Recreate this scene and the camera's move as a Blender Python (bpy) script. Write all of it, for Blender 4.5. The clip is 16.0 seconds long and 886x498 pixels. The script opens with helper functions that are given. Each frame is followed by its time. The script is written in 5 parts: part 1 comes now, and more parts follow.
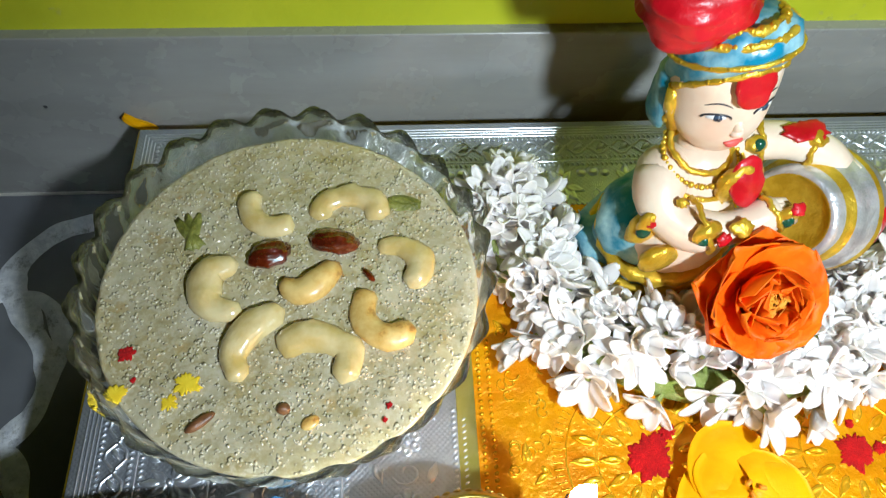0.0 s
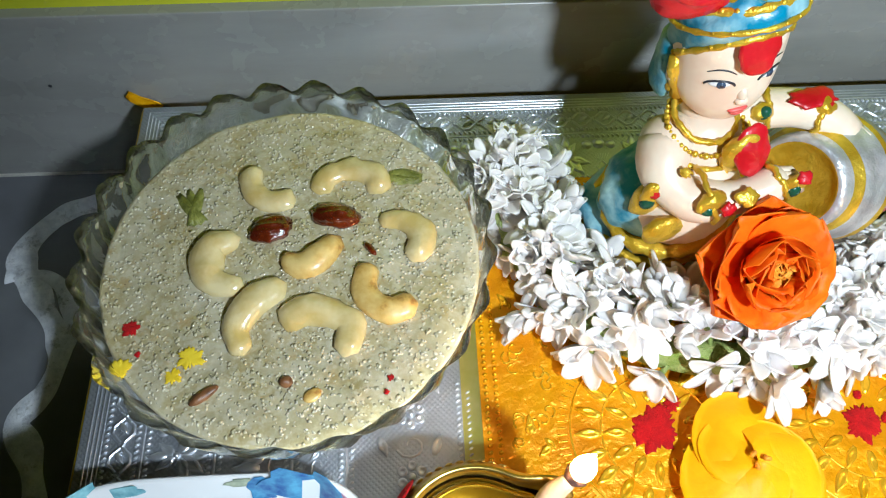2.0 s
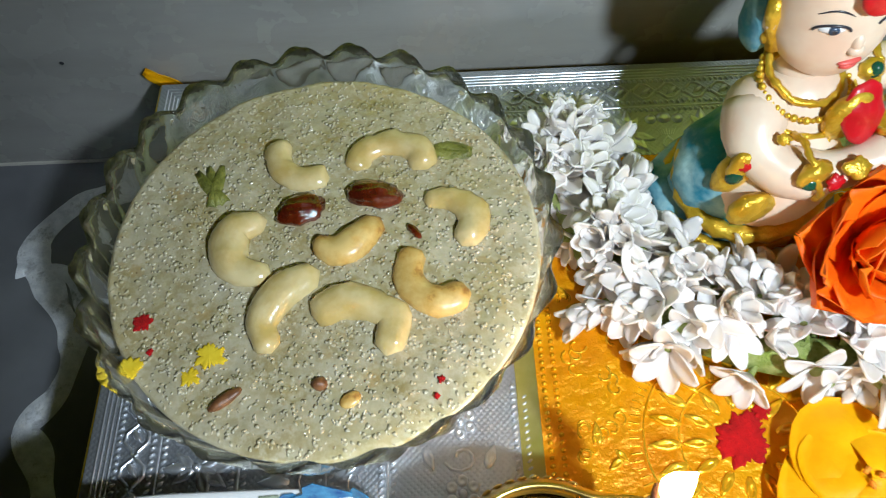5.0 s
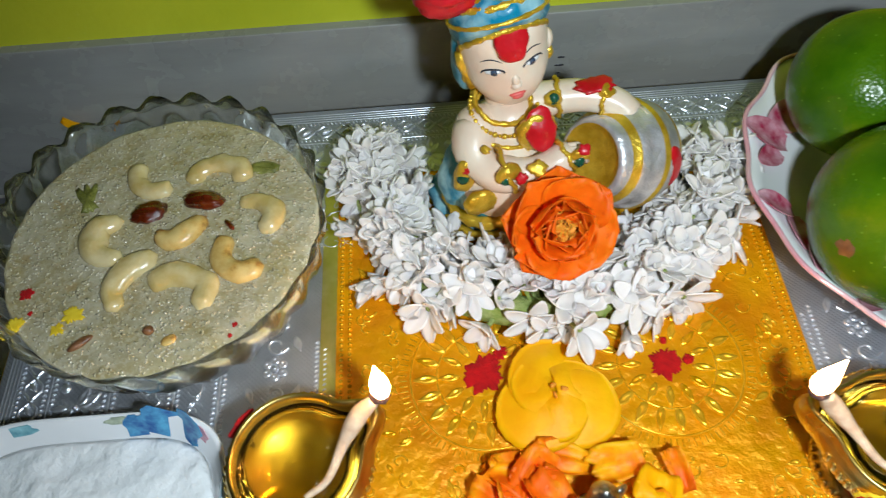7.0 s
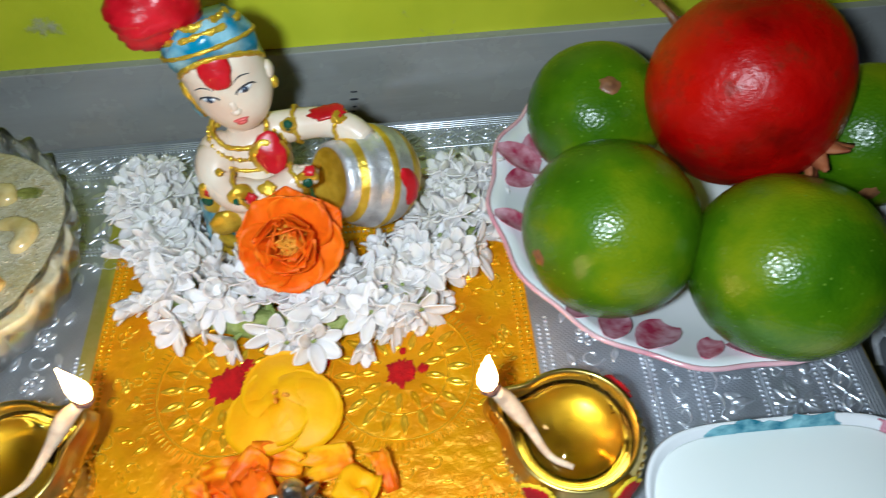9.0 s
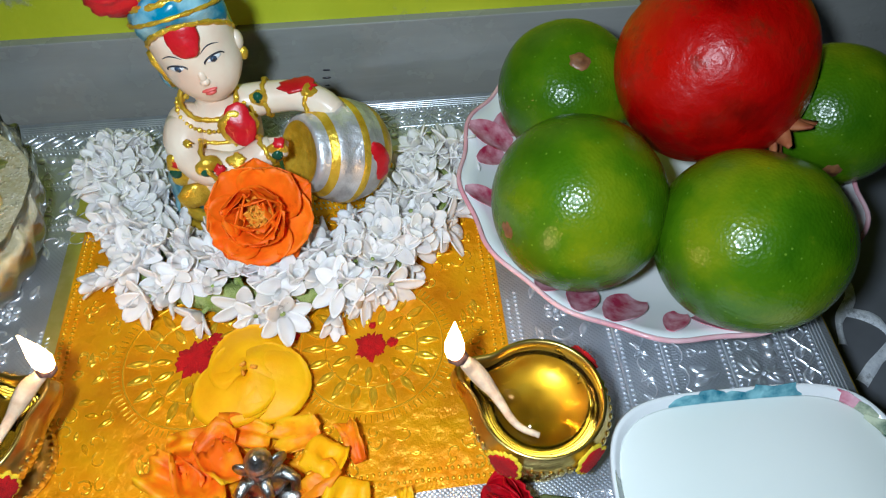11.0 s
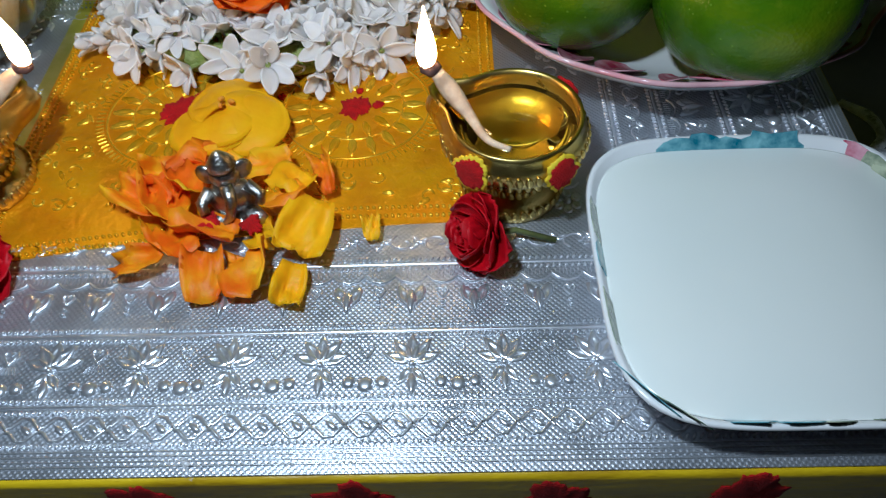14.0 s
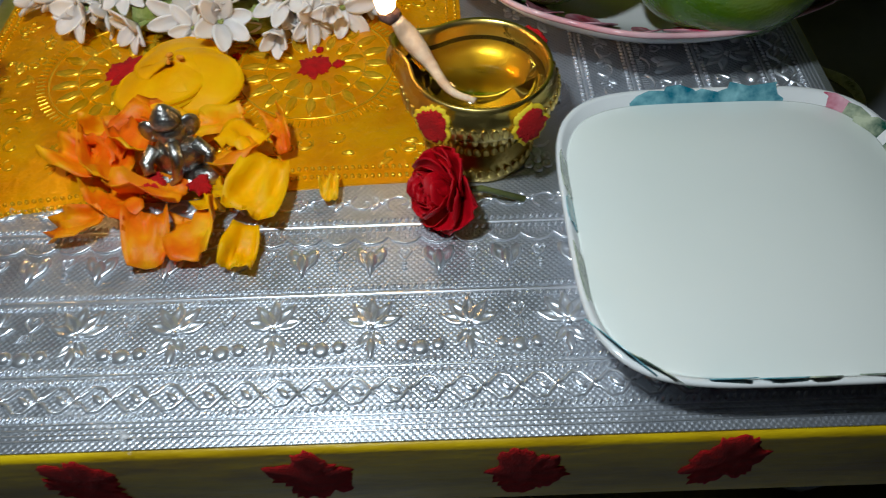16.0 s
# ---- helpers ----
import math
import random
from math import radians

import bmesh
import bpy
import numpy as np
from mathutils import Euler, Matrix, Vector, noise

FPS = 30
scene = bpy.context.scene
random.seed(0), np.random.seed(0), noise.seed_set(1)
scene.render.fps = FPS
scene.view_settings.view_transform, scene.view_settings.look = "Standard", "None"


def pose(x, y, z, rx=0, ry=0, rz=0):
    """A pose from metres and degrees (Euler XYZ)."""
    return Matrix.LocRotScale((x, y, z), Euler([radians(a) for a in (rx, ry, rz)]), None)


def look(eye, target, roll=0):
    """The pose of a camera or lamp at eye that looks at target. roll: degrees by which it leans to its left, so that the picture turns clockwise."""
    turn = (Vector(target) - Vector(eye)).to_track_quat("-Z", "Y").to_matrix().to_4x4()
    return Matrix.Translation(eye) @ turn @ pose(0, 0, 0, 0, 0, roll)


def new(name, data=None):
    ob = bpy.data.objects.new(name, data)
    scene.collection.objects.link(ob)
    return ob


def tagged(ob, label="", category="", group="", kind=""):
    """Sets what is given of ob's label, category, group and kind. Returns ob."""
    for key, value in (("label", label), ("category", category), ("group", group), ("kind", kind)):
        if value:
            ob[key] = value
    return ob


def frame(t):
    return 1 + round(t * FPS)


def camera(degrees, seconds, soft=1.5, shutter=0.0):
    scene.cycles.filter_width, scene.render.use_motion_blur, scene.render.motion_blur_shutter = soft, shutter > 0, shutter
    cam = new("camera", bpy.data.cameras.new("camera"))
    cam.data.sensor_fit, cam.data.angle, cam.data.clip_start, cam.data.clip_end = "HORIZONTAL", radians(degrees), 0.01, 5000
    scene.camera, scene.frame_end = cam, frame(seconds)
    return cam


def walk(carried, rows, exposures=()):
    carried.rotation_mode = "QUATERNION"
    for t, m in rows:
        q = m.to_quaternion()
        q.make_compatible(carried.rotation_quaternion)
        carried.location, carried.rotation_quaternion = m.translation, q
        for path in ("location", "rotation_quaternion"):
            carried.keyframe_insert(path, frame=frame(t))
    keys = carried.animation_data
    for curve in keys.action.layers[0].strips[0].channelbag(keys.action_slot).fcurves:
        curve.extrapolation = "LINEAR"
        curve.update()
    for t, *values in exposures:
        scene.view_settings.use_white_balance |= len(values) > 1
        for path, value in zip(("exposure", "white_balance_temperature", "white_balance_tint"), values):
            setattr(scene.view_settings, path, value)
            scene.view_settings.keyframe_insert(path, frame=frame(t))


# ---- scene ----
cam = camera(63.6, 16.0, 1.1, 0.5)
PATH = [
    (0, (-0.01, 0.015, 0.281), (0.093, 1.017, -1.447), 3.5),
    (0.5, (-0.009, 0.017, 0.273), (0.076, 0.979, -1.479), 2.8),
    (1, (-0.008, 0.02, 0.269), (0.064, 0.971, -1.489), 1.9),
    (1.5, (-0.008, 0.017, 0.272), (0.057, 0.96, -1.49), 1.5),
    (2, (-0.005, 0.013, 0.279), (0.054, 0.968, -1.477), 0.9),
    (2.5, (-0.017, 0.029, 0.247), (0.021, 1.006, -1.498), 0.3),
    (3, (-0.018, 0.039, 0.229), (0.008, 0.998, -1.526), -0.7),
    (3.2, (-0.02, 0.04, 0.227), (0.006, 0.988, -1.534), -0.5),
    (5.3, (-0.011, 0.015, 0.253), (-0.018, 0.993, -1.491), -3.0),
    (5.5, (-0.006, 0.008, 0.259), (-0.007, 1.009, -1.472), -2.8),
    (6, (0.014, -0.007, 0.278), (0.011, 0.998, -1.451), -3.4),
    (6.5, (0.043, -0.025, 0.297), (0.044, 1.009, -1.415), -4.1),
    (7, (0.069, -0.045, 0.304), (0.07, 1.034, -1.38), -4.2),
    (7.5, (0.09, -0.058, 0.309), (0.109, 1.043, -1.361), -2.9),
    (8, (0.125, -0.067, 0.309), (0.153, 1.07, -1.335), -2.5),
    (8.5, (0.154, -0.073, 0.31), (0.189, 1.087, -1.319), -2.8),
    (9, (0.184, -0.077, 0.308), (0.222, 1.11, -1.3), -3.5),
    (9.2, (0.194, -0.077, 0.307), (0.269, 1.114, -1.298), -2.0),
    (11.3, (0.183, -0.092, 0.301), (0.280, 1.083, -1.315), -0.8),
    (11.5, (0.178, -0.099, 0.300), (0.258, 1.079, -1.315), -1.1),
    (12, (0.173, -0.122, 0.29), (0.2, 1.086, -1.302), -1.7),
    (12.5, (0.18, -0.149, 0.265), (0.141, 1.097, -1.299), -3.2),
    (13, (0.183, -0.163, 0.259), (0.122, 1.065, -1.319), -4.4),
    (13.5, (0.2, -0.169, 0.235), (0.158, 1.05, -1.35), -4.0),
    (14, (0.213, -0.174, 0.223), (0.162, 1.039, -1.367), -3.3),
    (14.5, (0.228, -0.17, 0.212), (0.165, 1.034, -1.384), -4.7),
    (15, (0.241, -0.166, 0.202), (0.216, 1.043, -1.391), -3.6),
    (15.5, (0.236, -0.167, 0.197), (0.215, 1.035, -1.401), -3.3),
    (16, (0.219, -0.175, 0.202), (0.22, 1.029, -1.395), -1.9),
]
EXPOSURES = [(0.0, 0.5, 6550, 10), (2.5, 0.45, 6350, 10), (3.2, 0.45, 6350, 10), (6.0, 0.1, 6600, 10), (7.0, -0.1, 6600, 10), (9.0, -0.05, 6300, 10), (11.5, -0.15, 6100, 10), (12.5, -0.35, 5900, 10), (13.5, -0.6, 5900, 10), (14.5, -0.65, 6350, 10), (16.0, -0.7, 6900, 10)]
walk(cam, [(t, look(eye, target, roll)) for t, eye, target, roll in PATH], EXPOSURES)

# ---- world and light ----
world = bpy.data.worlds.new("room_air")
scene.world = world
world.use_nodes = True
world.node_tree.nodes["Background"].inputs[0].default_value = (0.55, 0.65, 0.8, 1)
world.node_tree.nodes["Background"].inputs[1].default_value = 0.25


def lamp(name, kind, place, target, power, colour, size):
    data = bpy.data.lights.new(name, kind)
    data.energy, data.color = power, colour
    if kind == "AREA":
        data.shape, data.size = "DISK", size
    else:
        data.shadow_soft_size = size
    ob = new(name, data)
    ob.matrix_world = look(place, target)
    return ob


torch = lamp("phone_torch", "SPOT", (0.138, -0.095, 0.335), (0.165, 0.06, 0), 6.8, (0.76, 0.9, 1.0), 0.013)
torch.data.spot_size, torch.data.spot_blend = radians(126), 0.8


# ---- materials ----
class Nodes:
    """A material with a few shorthands for its nodes."""

    def __init__(self, name, colour=(0.8, 0.8, 0.8), rough=0.5, metal=0.0):
        self.mat = bpy.data.materials.new(name)
        self.mat.use_nodes = True
        self.tree = self.mat.node_tree
        self.bsdf = self.tree.nodes["Principled BSDF"]
        self.set("Base Color", (*colour, 1)).set("Roughness", rough).set("Metallic", metal)
        self.space = None

    def set(self, key, value):
        self.bsdf.inputs[key].default_value = value
        return self

    def node(self, kind, **inputs):
        n = self.tree.nodes.new(kind)
        for k, v in inputs.items():
            n.inputs[k.replace("_", " ")].default_value = v
        return n

    def link(self, a, b):
        self.tree.links.new(a, b)

    def coords(self):
        if self.space is None:
            self.space = self.tree.nodes.new("ShaderNodeTexCoord").outputs["Object"]
        return self.space

    def noise(self, scale, detail=4.0, rough=0.55, stretch=None):
        n = self.node("ShaderNodeTexNoise", Scale=scale, Detail=detail, Roughness=rough)
        where = self.coords()
        if stretch:
            m = self.node("ShaderNodeMapping", Scale=stretch)
            self.link(where, m.inputs["Vector"])
            where = m.outputs[0]
        self.link(where, n.inputs["Vector"])
        return n.outputs["Fac"]

    def voronoi(self, scale, feature="F1", out="Distance"):
        n = self.node("ShaderNodeTexVoronoi", Scale=scale)
        n.feature = feature
        self.link(self.coords(), n.inputs["Vector"])
        return n.outputs[out]

    def ramp(self, fac, *stops):
        n = self.tree.nodes.new("ShaderNodeValToRGB")
        els = n.color_ramp.elements
        while len(els) < len(stops):
            els.new(0.5)
        for e, (p, c) in zip(els, stops):
            e.position = p
            e.color = (*c, 1) if isinstance(c, tuple) else (c, c, c, 1)
        self.link(fac, n.inputs[0])
        return n.outputs[0]

    def mix(self, fac, a, b, mode="MIX"):
        n = self.tree.nodes.new("ShaderNodeMix")
        n.data_type, n.blend_type = "RGBA", mode
        for socket, v in ((n.inputs[0], fac), (n.inputs[6], a), (n.inputs[7], b)):
            if hasattr(v, "is_output"):
                self.link(v, socket)
            else:
                socket.default_value = (*v, 1) if isinstance(v, tuple) else v
        return n.outputs[2]

    def colour(self, out):
        self.link(out, self.bsdf.inputs["Base Color"])
        return self

    def roughness(self, out):
        self.link(out, self.bsdf.inputs["Roughness"])
        return self

    def bump(self, height, strength=0.3, distance=0.001):
        n = self.node("ShaderNodeBump", Strength=strength, Distance=distance)
        self.link(height, n.inputs["Height"])
        old = self.bsdf.inputs["Normal"]
        if old.is_linked:
            self.link(old.links[0].from_socket, n.inputs["Normal"])
        self.link(n.outputs[0], old)
        return self


def mottled(name, a, b, scale, rough=0.5, metal=0.0, bump=0.2, depth=0.0005, fine=None, lo=0.35, hi=0.65, sss=0.0):
    """A surface that drifts between two colours, with a fine grain."""
    n = Nodes(name, a, rough, metal)
    n.colour(n.ramp(n.noise(scale), (lo, a), (hi, b)))
    if bump:
        n.bump(n.noise(fine or scale * 6), bump, depth)
    if sss:
        n.set("Subsurface Weight", sss).set("Subsurface Radius", (0.004, 0.003, 0.002)).set("Subsurface Scale", 0.5)
    return n


def random_tint(n, base, spread=0.15):
    """Shift the brightness of a colour from object to object."""
    info = n.tree.nodes.new("ShaderNodeObjectInfo")
    return n.mix(n.ramp(info.outputs["Random"], (0, 1 - spread), (1, 1.0)), (0, 0, 0), base)


n = Nodes("yellow_wall_paint", (0.5, 0.55, 0.02), 0.55)
wear = n.ramp(n.noise(26, 8, 0.72), (0.6, 0.0), (0.68, 0.8))
n.colour(n.mix(wear, n.ramp(n.noise(9), (0.35, (0.47, 0.53, 0.015)), (0.65, (0.62, 0.66, 0.03))), (0.42, 0.42, 0.33)))
n.bump(n.noise(60, 6), 0.4, 0.002).bump(wear, 0.6, 0.002)
M_YELLOW_WALL = n.mat
n = Nodes("grey_tile", (0.3, 0.3, 0.29), 0.22)
n.colour(n.mix(n.ramp(n.noise(70, 6, 0.7, (0.15, 1, 1)), (0.4, 0.0), (0.8, 0.5)),
               n.ramp(n.noise(12, 5, 0.6, (0.3, 1, 1)), (0.3, (0.25, 0.25, 0.235)), (0.7, (0.34, 0.34, 0.325))), (0.42, 0.42, 0.40)))
n.roughness(n.ramp(n.noise(40), (0.3, 0.16), (0.7, 0.34))).bump(n.noise(120), 0.08, 0.0005)
M_TILE = n.mat
n = Nodes("floor_tile", (0.25, 0.25, 0.27), 0.3)
n.colour(n.ramp(n.noise(14), (0.3, (0.12, 0.125, 0.14)), (0.7, (0.2, 0.21, 0.23)))).bump(n.noise(150), 0.1, 0.0005)
M_FLOOR = n.mat
M_PLASTER = mottled("pale_plaster", (0.55, 0.53, 0.48), (0.62, 0.6, 0.55), 3, 0.8).mat
n = Nodes("kolam_powder", (0.75, 0.76, 0.8), 0.9)
n.colour(n.ramp(n.noise(160, 5, 0.7), (0.3, (0.6, 0.63, 0.7)), (0.6, (0.88, 0.9, 0.95)))).bump(n.noise(900), 0.5, 0.001)
n.link(n.ramp(n.noise(90, 6, 0.75), (0.24, 0.0), (0.46, 1.0)), n.bsdf.inputs["Alpha"])
M_KOLAM = n.mat
n = Nodes("thin_powder", (0.75, 0.76, 0.8), 0.9)
n.link(n.ramp(n.noise(420, 6, 0.75), (0.46, 0.0), (0.66, 0.8)), n.bsdf.inputs["Alpha"])
M_THIN = n.mat
n = Nodes("yellow_board_paint", (0.5, 0.3, 0.01), 0.4)
n.colour(n.ramp(n.noise(50, 6, 0.65, (0.3, 1, 1)), (0.35, (0.5, 0.3, 0.006)), (0.55, (0.8, 0.55, 0.01)), (0.7, (0.68, 0.4, 0.006))))
n.bump(n.noise(150, 6, 0.6, (0.3, 1, 1)), 0.5, 0.0015)
M_BOARD = n.mat
M_FOOT = mottled("dark_foot", (0.05, 0.055, 0.06), (0.12, 0.12, 0.12), 80, 0.5).mat


def hatched(name, a, b, rough, metal, cell):
    """Pressed foil: a close grid of tiny dots between the raised ornaments."""
    n = Nodes(name, a, rough, metal)
    n.colour(n.ramp(n.noise(30, 5), (0.3, a), (0.7, b)))
    n.roughness(n.ramp(n.noise(50, 4), (0.3, rough - 0.08), (0.7, rough + 0.1)))
    turn = n.node("ShaderNodeMapping", Scale=(cell, cell, cell), Rotation=(0, 0, 0.785))
    n.link(n.coords(), turn.inputs["Vector"])
    v = n.node("ShaderNodeTexVoronoi", Scale=1.0, Randomness=0.05)
    v.voronoi_dimensions = "2D"
    n.link(turn.outputs[0], v.inputs["Vector"])
    n.bump(n.ramp(v.outputs["Distance"], (0.15, 1.0), (0.5, 0.0)), 0.24, 0.0006).bump(n.noise(35, 3), 0.25, 0.003)
    return n


M_SILVER = hatched("pressed_silver_foil", (0.42, 0.45, 0.5), (0.6, 0.63, 0.69), 0.37, 0.8, 640).mat
n = Nodes("raised_silver_foil", (0.8, 0.82, 0.85), 0.3, 0.82)
n.colour(n.ramp(n.noise(60), (0.3, (0.64, 0.67, 0.73)), (0.7, (0.84, 0.87, 0.92)))).bump(n.noise(300), 0.2, 0.0005)
M_SILVER_RAISED = n.mat
n = Nodes("pressed_gold_foil", (0.8, 0.4, 0.01), 0.34, 0.4)
n.colour(n.ramp(n.noise(22, 5, 0.6), (0.3, (0.72, 0.22, 0.001)), (0.5, (0.87, 0.36, 0.001)), (0.72, (0.94, 0.49, 0.002))))
n.bump(n.noise(900, 3), 0.4, 0.0006).bump(n.noise(260, 4), 0.6, 0.0014).bump(n.voronoi(170, "SMOOTH_F1"), 0.5, 0.0016)
M_GOLD = n.mat
n = Nodes("raised_gold_foil", (0.92, 0.5, 0.02), 0.26, 0.6)
n.colour(n.ramp(n.noise(60), (0.35, (0.92, 0.44, 0.003)), (0.7, (0.96, 0.6, 0.04)))).bump(n.noise(400), 0.3, 0.0005)
M_GOLD_RAISED = n.mat
M_GREEN_GOLD = mottled("pale_gold_foil", (0.6, 0.55, 0.1), (0.75, 0.68, 0.25), 60, 0.3, 0.8).mat

n = Nodes("clear_glass", (0.98, 1.0, 0.985), 0.03)
n.set("Transmission Weight", 1.0).set("IOR", 1.48)
clear = n.node("ShaderNodeBsdfTransparent", Color=(0.95, 0.98, 0.94, 1))
blend = n.node("ShaderNodeMixShader", Fac=0.92)
n.link(clear.outputs[0], blend.inputs[1])
n.link(n.bsdf.outputs[0], blend.inputs[2])
n.link(blend.outputs[0], n.tree.nodes["Material Output"].inputs["Surface"])
M_GLASS = n.mat
n = Nodes("pudding", (0.5, 0.47, 0.36), 0.4)
lumps = n.voronoi(260, "SMOOTH_F1")
base = n.ramp(n.noise(60, 6, 0.65), (0.35, (0.38, 0.3, 0.13)), (0.5, (0.46, 0.39, 0.235)), (0.65, (0.53, 0.475, 0.335)))
base = n.mix(n.ramp(n.noise(430, 4, 0.65), (0.44, 0.0), (0.62, 0.7)), base, (0.6, 0.54, 0.39))
base = n.mix(n.ramp(n.noise(110, 4, 0.6), (0.6, 0.0), (0.68, 0.5)), base, (0.4, 0.25, 0.06))
base = n.mix(n.ramp(n.noise(17, 3), (0.5, 0.0), (0.72, 0.6)), base, (0.45, 0.36, 0.13))
base = n.mix(n.ramp(n.voronoi(120), (0.025, 0.85), (0.05, 0.0)), base, (0.16, 0.085, 0.03))
n.colour(base)
wet = n.node("ShaderNodeBump", Strength=1.0, Distance=0.0017)
n.link(n.noise(340, 2, 0.5), wet.inputs["Height"])
n.link(wet.outputs[0], n.bsdf.inputs["Coat Normal"])
n.bump(lumps, 0.15, 0.001)
n.set("Coat Weight", 1.0).set("Coat Roughness", 0.06).set("Coat IOR", 1.8).set("Specular IOR Level", 0.3).set("Subsurface Weight", 0.2).set("Subsurface Radius", (0.004, 0.003, 0.002)).set("Subsurface Scale", 0.4)
M_PUDDING = n.mat
n = Nodes("swollen_grain", (0.62, 0.56, 0.4), 0.2)
n.colour(n.ramp(n.noise(60, 4), (0.35, (0.52, 0.45, 0.28)), (0.65, (0.64, 0.58, 0.44))))
n.set("Specular IOR Level", 0.8).set("Coat Weight", 1.0).set("Coat Roughness", 0.08)
M_GRAIN = n.mat
n = mottled("cashew", (0.6, 0.43, 0.15), (0.76, 0.62, 0.33), 90, 0.22, bump=0.25, depth=0.0006, sss=0.15)
n.set("Coat Weight", 0.8).set("Coat Roughness", 0.12)
M_CASHEW = n.mat
n = mottled("toasted_cashew", (0.62, 0.36, 0.09), (0.8, 0.52, 0.18), 60, 0.3, bump=0.25, depth=0.0006)
n.colour(n.ramp(n.noise(130, 5, 0.6), (0.34, (0.3, 0.1, 0.02)), (0.46, (0.64, 0.38, 0.1)), (0.65, (0.76, 0.54, 0.2))))
M_CASHEW_BROWN = n.mat
n = mottled("raisin_skin", (0.045, 0.005, 0.002), (0.16, 0.022, 0.004), 130, 0.14, bump=0.8, depth=0.0012, fine=260)
n.set("Specular IOR Level", 0.7).set("Coat Weight", 1.0).set("Coat Roughness", 0.06)
M_RAISIN = n.mat
M_CARDAMOM = mottled("cardamom_husk", (0.1, 0.11, 0.015), (0.3, 0.3, 0.07), 160, 0.4, bump=0.6, depth=0.001).mat
M_KUMKUM = mottled("red_powder", (0.4, 0.001, 0.002), (0.58, 0.002, 0.004), 200, 1.0, bump=0.8, depth=0.001, fine=1200).mat
M_TURMERIC = mottled("yellow_powder", (0.75, 0.5, 0.01), (0.85, 0.62, 0.03), 200, 0.8).mat
M_BITS = mottled("brown_bits", (0.13, 0.05, 0.02), (0.3, 0.13, 0.05), 200, 0.4).mat

n = Nodes("jasmine_petal", (0.86, 0.86, 0.82), 0.45)
n.colour(random_tint(n, n.ramp(n.noise(40), (0.3, (0.9, 0.83, 0.75)), (0.6, (0.95, 0.91, 0.87))), 0.1))
n.set("Subsurface Weight", 0.6).set("Subsurface Radius", (0.006, 0.006, 0.005)).set("Subsurface Scale", 0.6)
M_JASMINE = n.mat
M_STALK = mottled("pale_green_stalk", (0.26, 0.36, 0.06), (0.5, 0.56, 0.2), 260, 0.5, bump=0.8, depth=0.002).mat
M_STEM = mottled("green_stem", (0.1, 0.12, 0.03), (0.17, 0.18, 0.06), 120, 0.5).mat


def petal_material(name, a, b, edge=None):
    n = Nodes(name, a, 0.5)
    c = n.ramp(n.noise(75, 5), (0.3, a), (0.7, b))
    if edge:
        c = n.mix(n.ramp(n.noise(120, 6, 0.7), (0.6, 0.0), (0.75, 0.7)), c, edge)
    n.colour(c).bump(n.noise(220, 5), 0.35, 0.0008)
    n.set("Subsurface Weight", 0.15).set("Subsurface Radius", (0.004, 0.002, 0.001)).set("Subsurface Scale", 0.4).set("Specular IOR Level", 0.2)
    return n.mat


M_ORANGE = petal_material("orange_rose_petal", (0.8, 0.095, 0.002), (0.92, 0.19, 0.006), (0.55, 0.05, 0.004))
M_ORANGE_HEART = petal_material("rose_heart", (0.8, 0.22, 0.02), (0.85, 0.4, 0.04), (0.4, 0.06, 0.01))
M_AMBER = petal_material("yellow_petal", (0.88, 0.36, 0.001), (0.94, 0.48, 0.003))
n = Nodes("orange_yellow_petal", (0.85, 0.25, 0.004), 0.5)
c = n.ramp(n.noise(48, 3), (0.36, (0.82, 0.13, 0.002)), (0.5, (0.88, 0.26, 0.003)), (0.64, (0.9, 0.46, 0.006)))
n.colour(n.mix(n.ramp(n.noise(170, 6, 0.7), (0.62, 0.0), (0.78, 0.6)), c, (0.5, 0.06, 0.004))).bump(n.noise(220, 5), 0.4, 0.0009)
n.set("Subsurface Weight", 0.15).set("Subsurface Radius", (0.004, 0.002, 0.001)).set("Subsurface Scale", 0.4).set("Specular IOR Level", 0.25)
M_LOOSE = n.mat
M_RED_ROSE = petal_material("red_rose_petal", (0.36, 0.001, 0.006), (0.58, 0.003, 0.012))

n = Nodes("brass", (0.75, 0.5, 0.14), 0.25, 1.0)
n.colour(n.ramp(n.noise(50, 5), (0.3, (0.5, 0.33, 0.07)), (0.65, (0.74, 0.55, 0.18))))
n.roughness(n.ramp(n.noise(80), (0.3, 0.26), (0.7, 0.4))).bump(n.noise(260), 0.15, 0.0005)
M_BRASS = n.mat
n = Nodes("lamp_oil", (0.9, 0.75, 0.2), 0.02)
n.set("Transmission Weight", 1.0).set("IOR", 1.45)
M_OIL = n.mat
M_WICK = mottled("cotton_wick", (0.62, 0.42, 0.28), (0.8, 0.64, 0.46), 200, 0.7, fine=900).mat
M_WICK_TIP = mottled("charred_wick", (0.06, 0.03, 0.03), (0.2, 0.1, 0.08), 300, 0.9).mat
n = Nodes("flame", (1, 0.8, 0.4), 0.5)
n.set("Emission Color", (1.0, 0.56, 0.22, 1)).set("Emission Strength", 46.0)
M_FLAME = n.mat

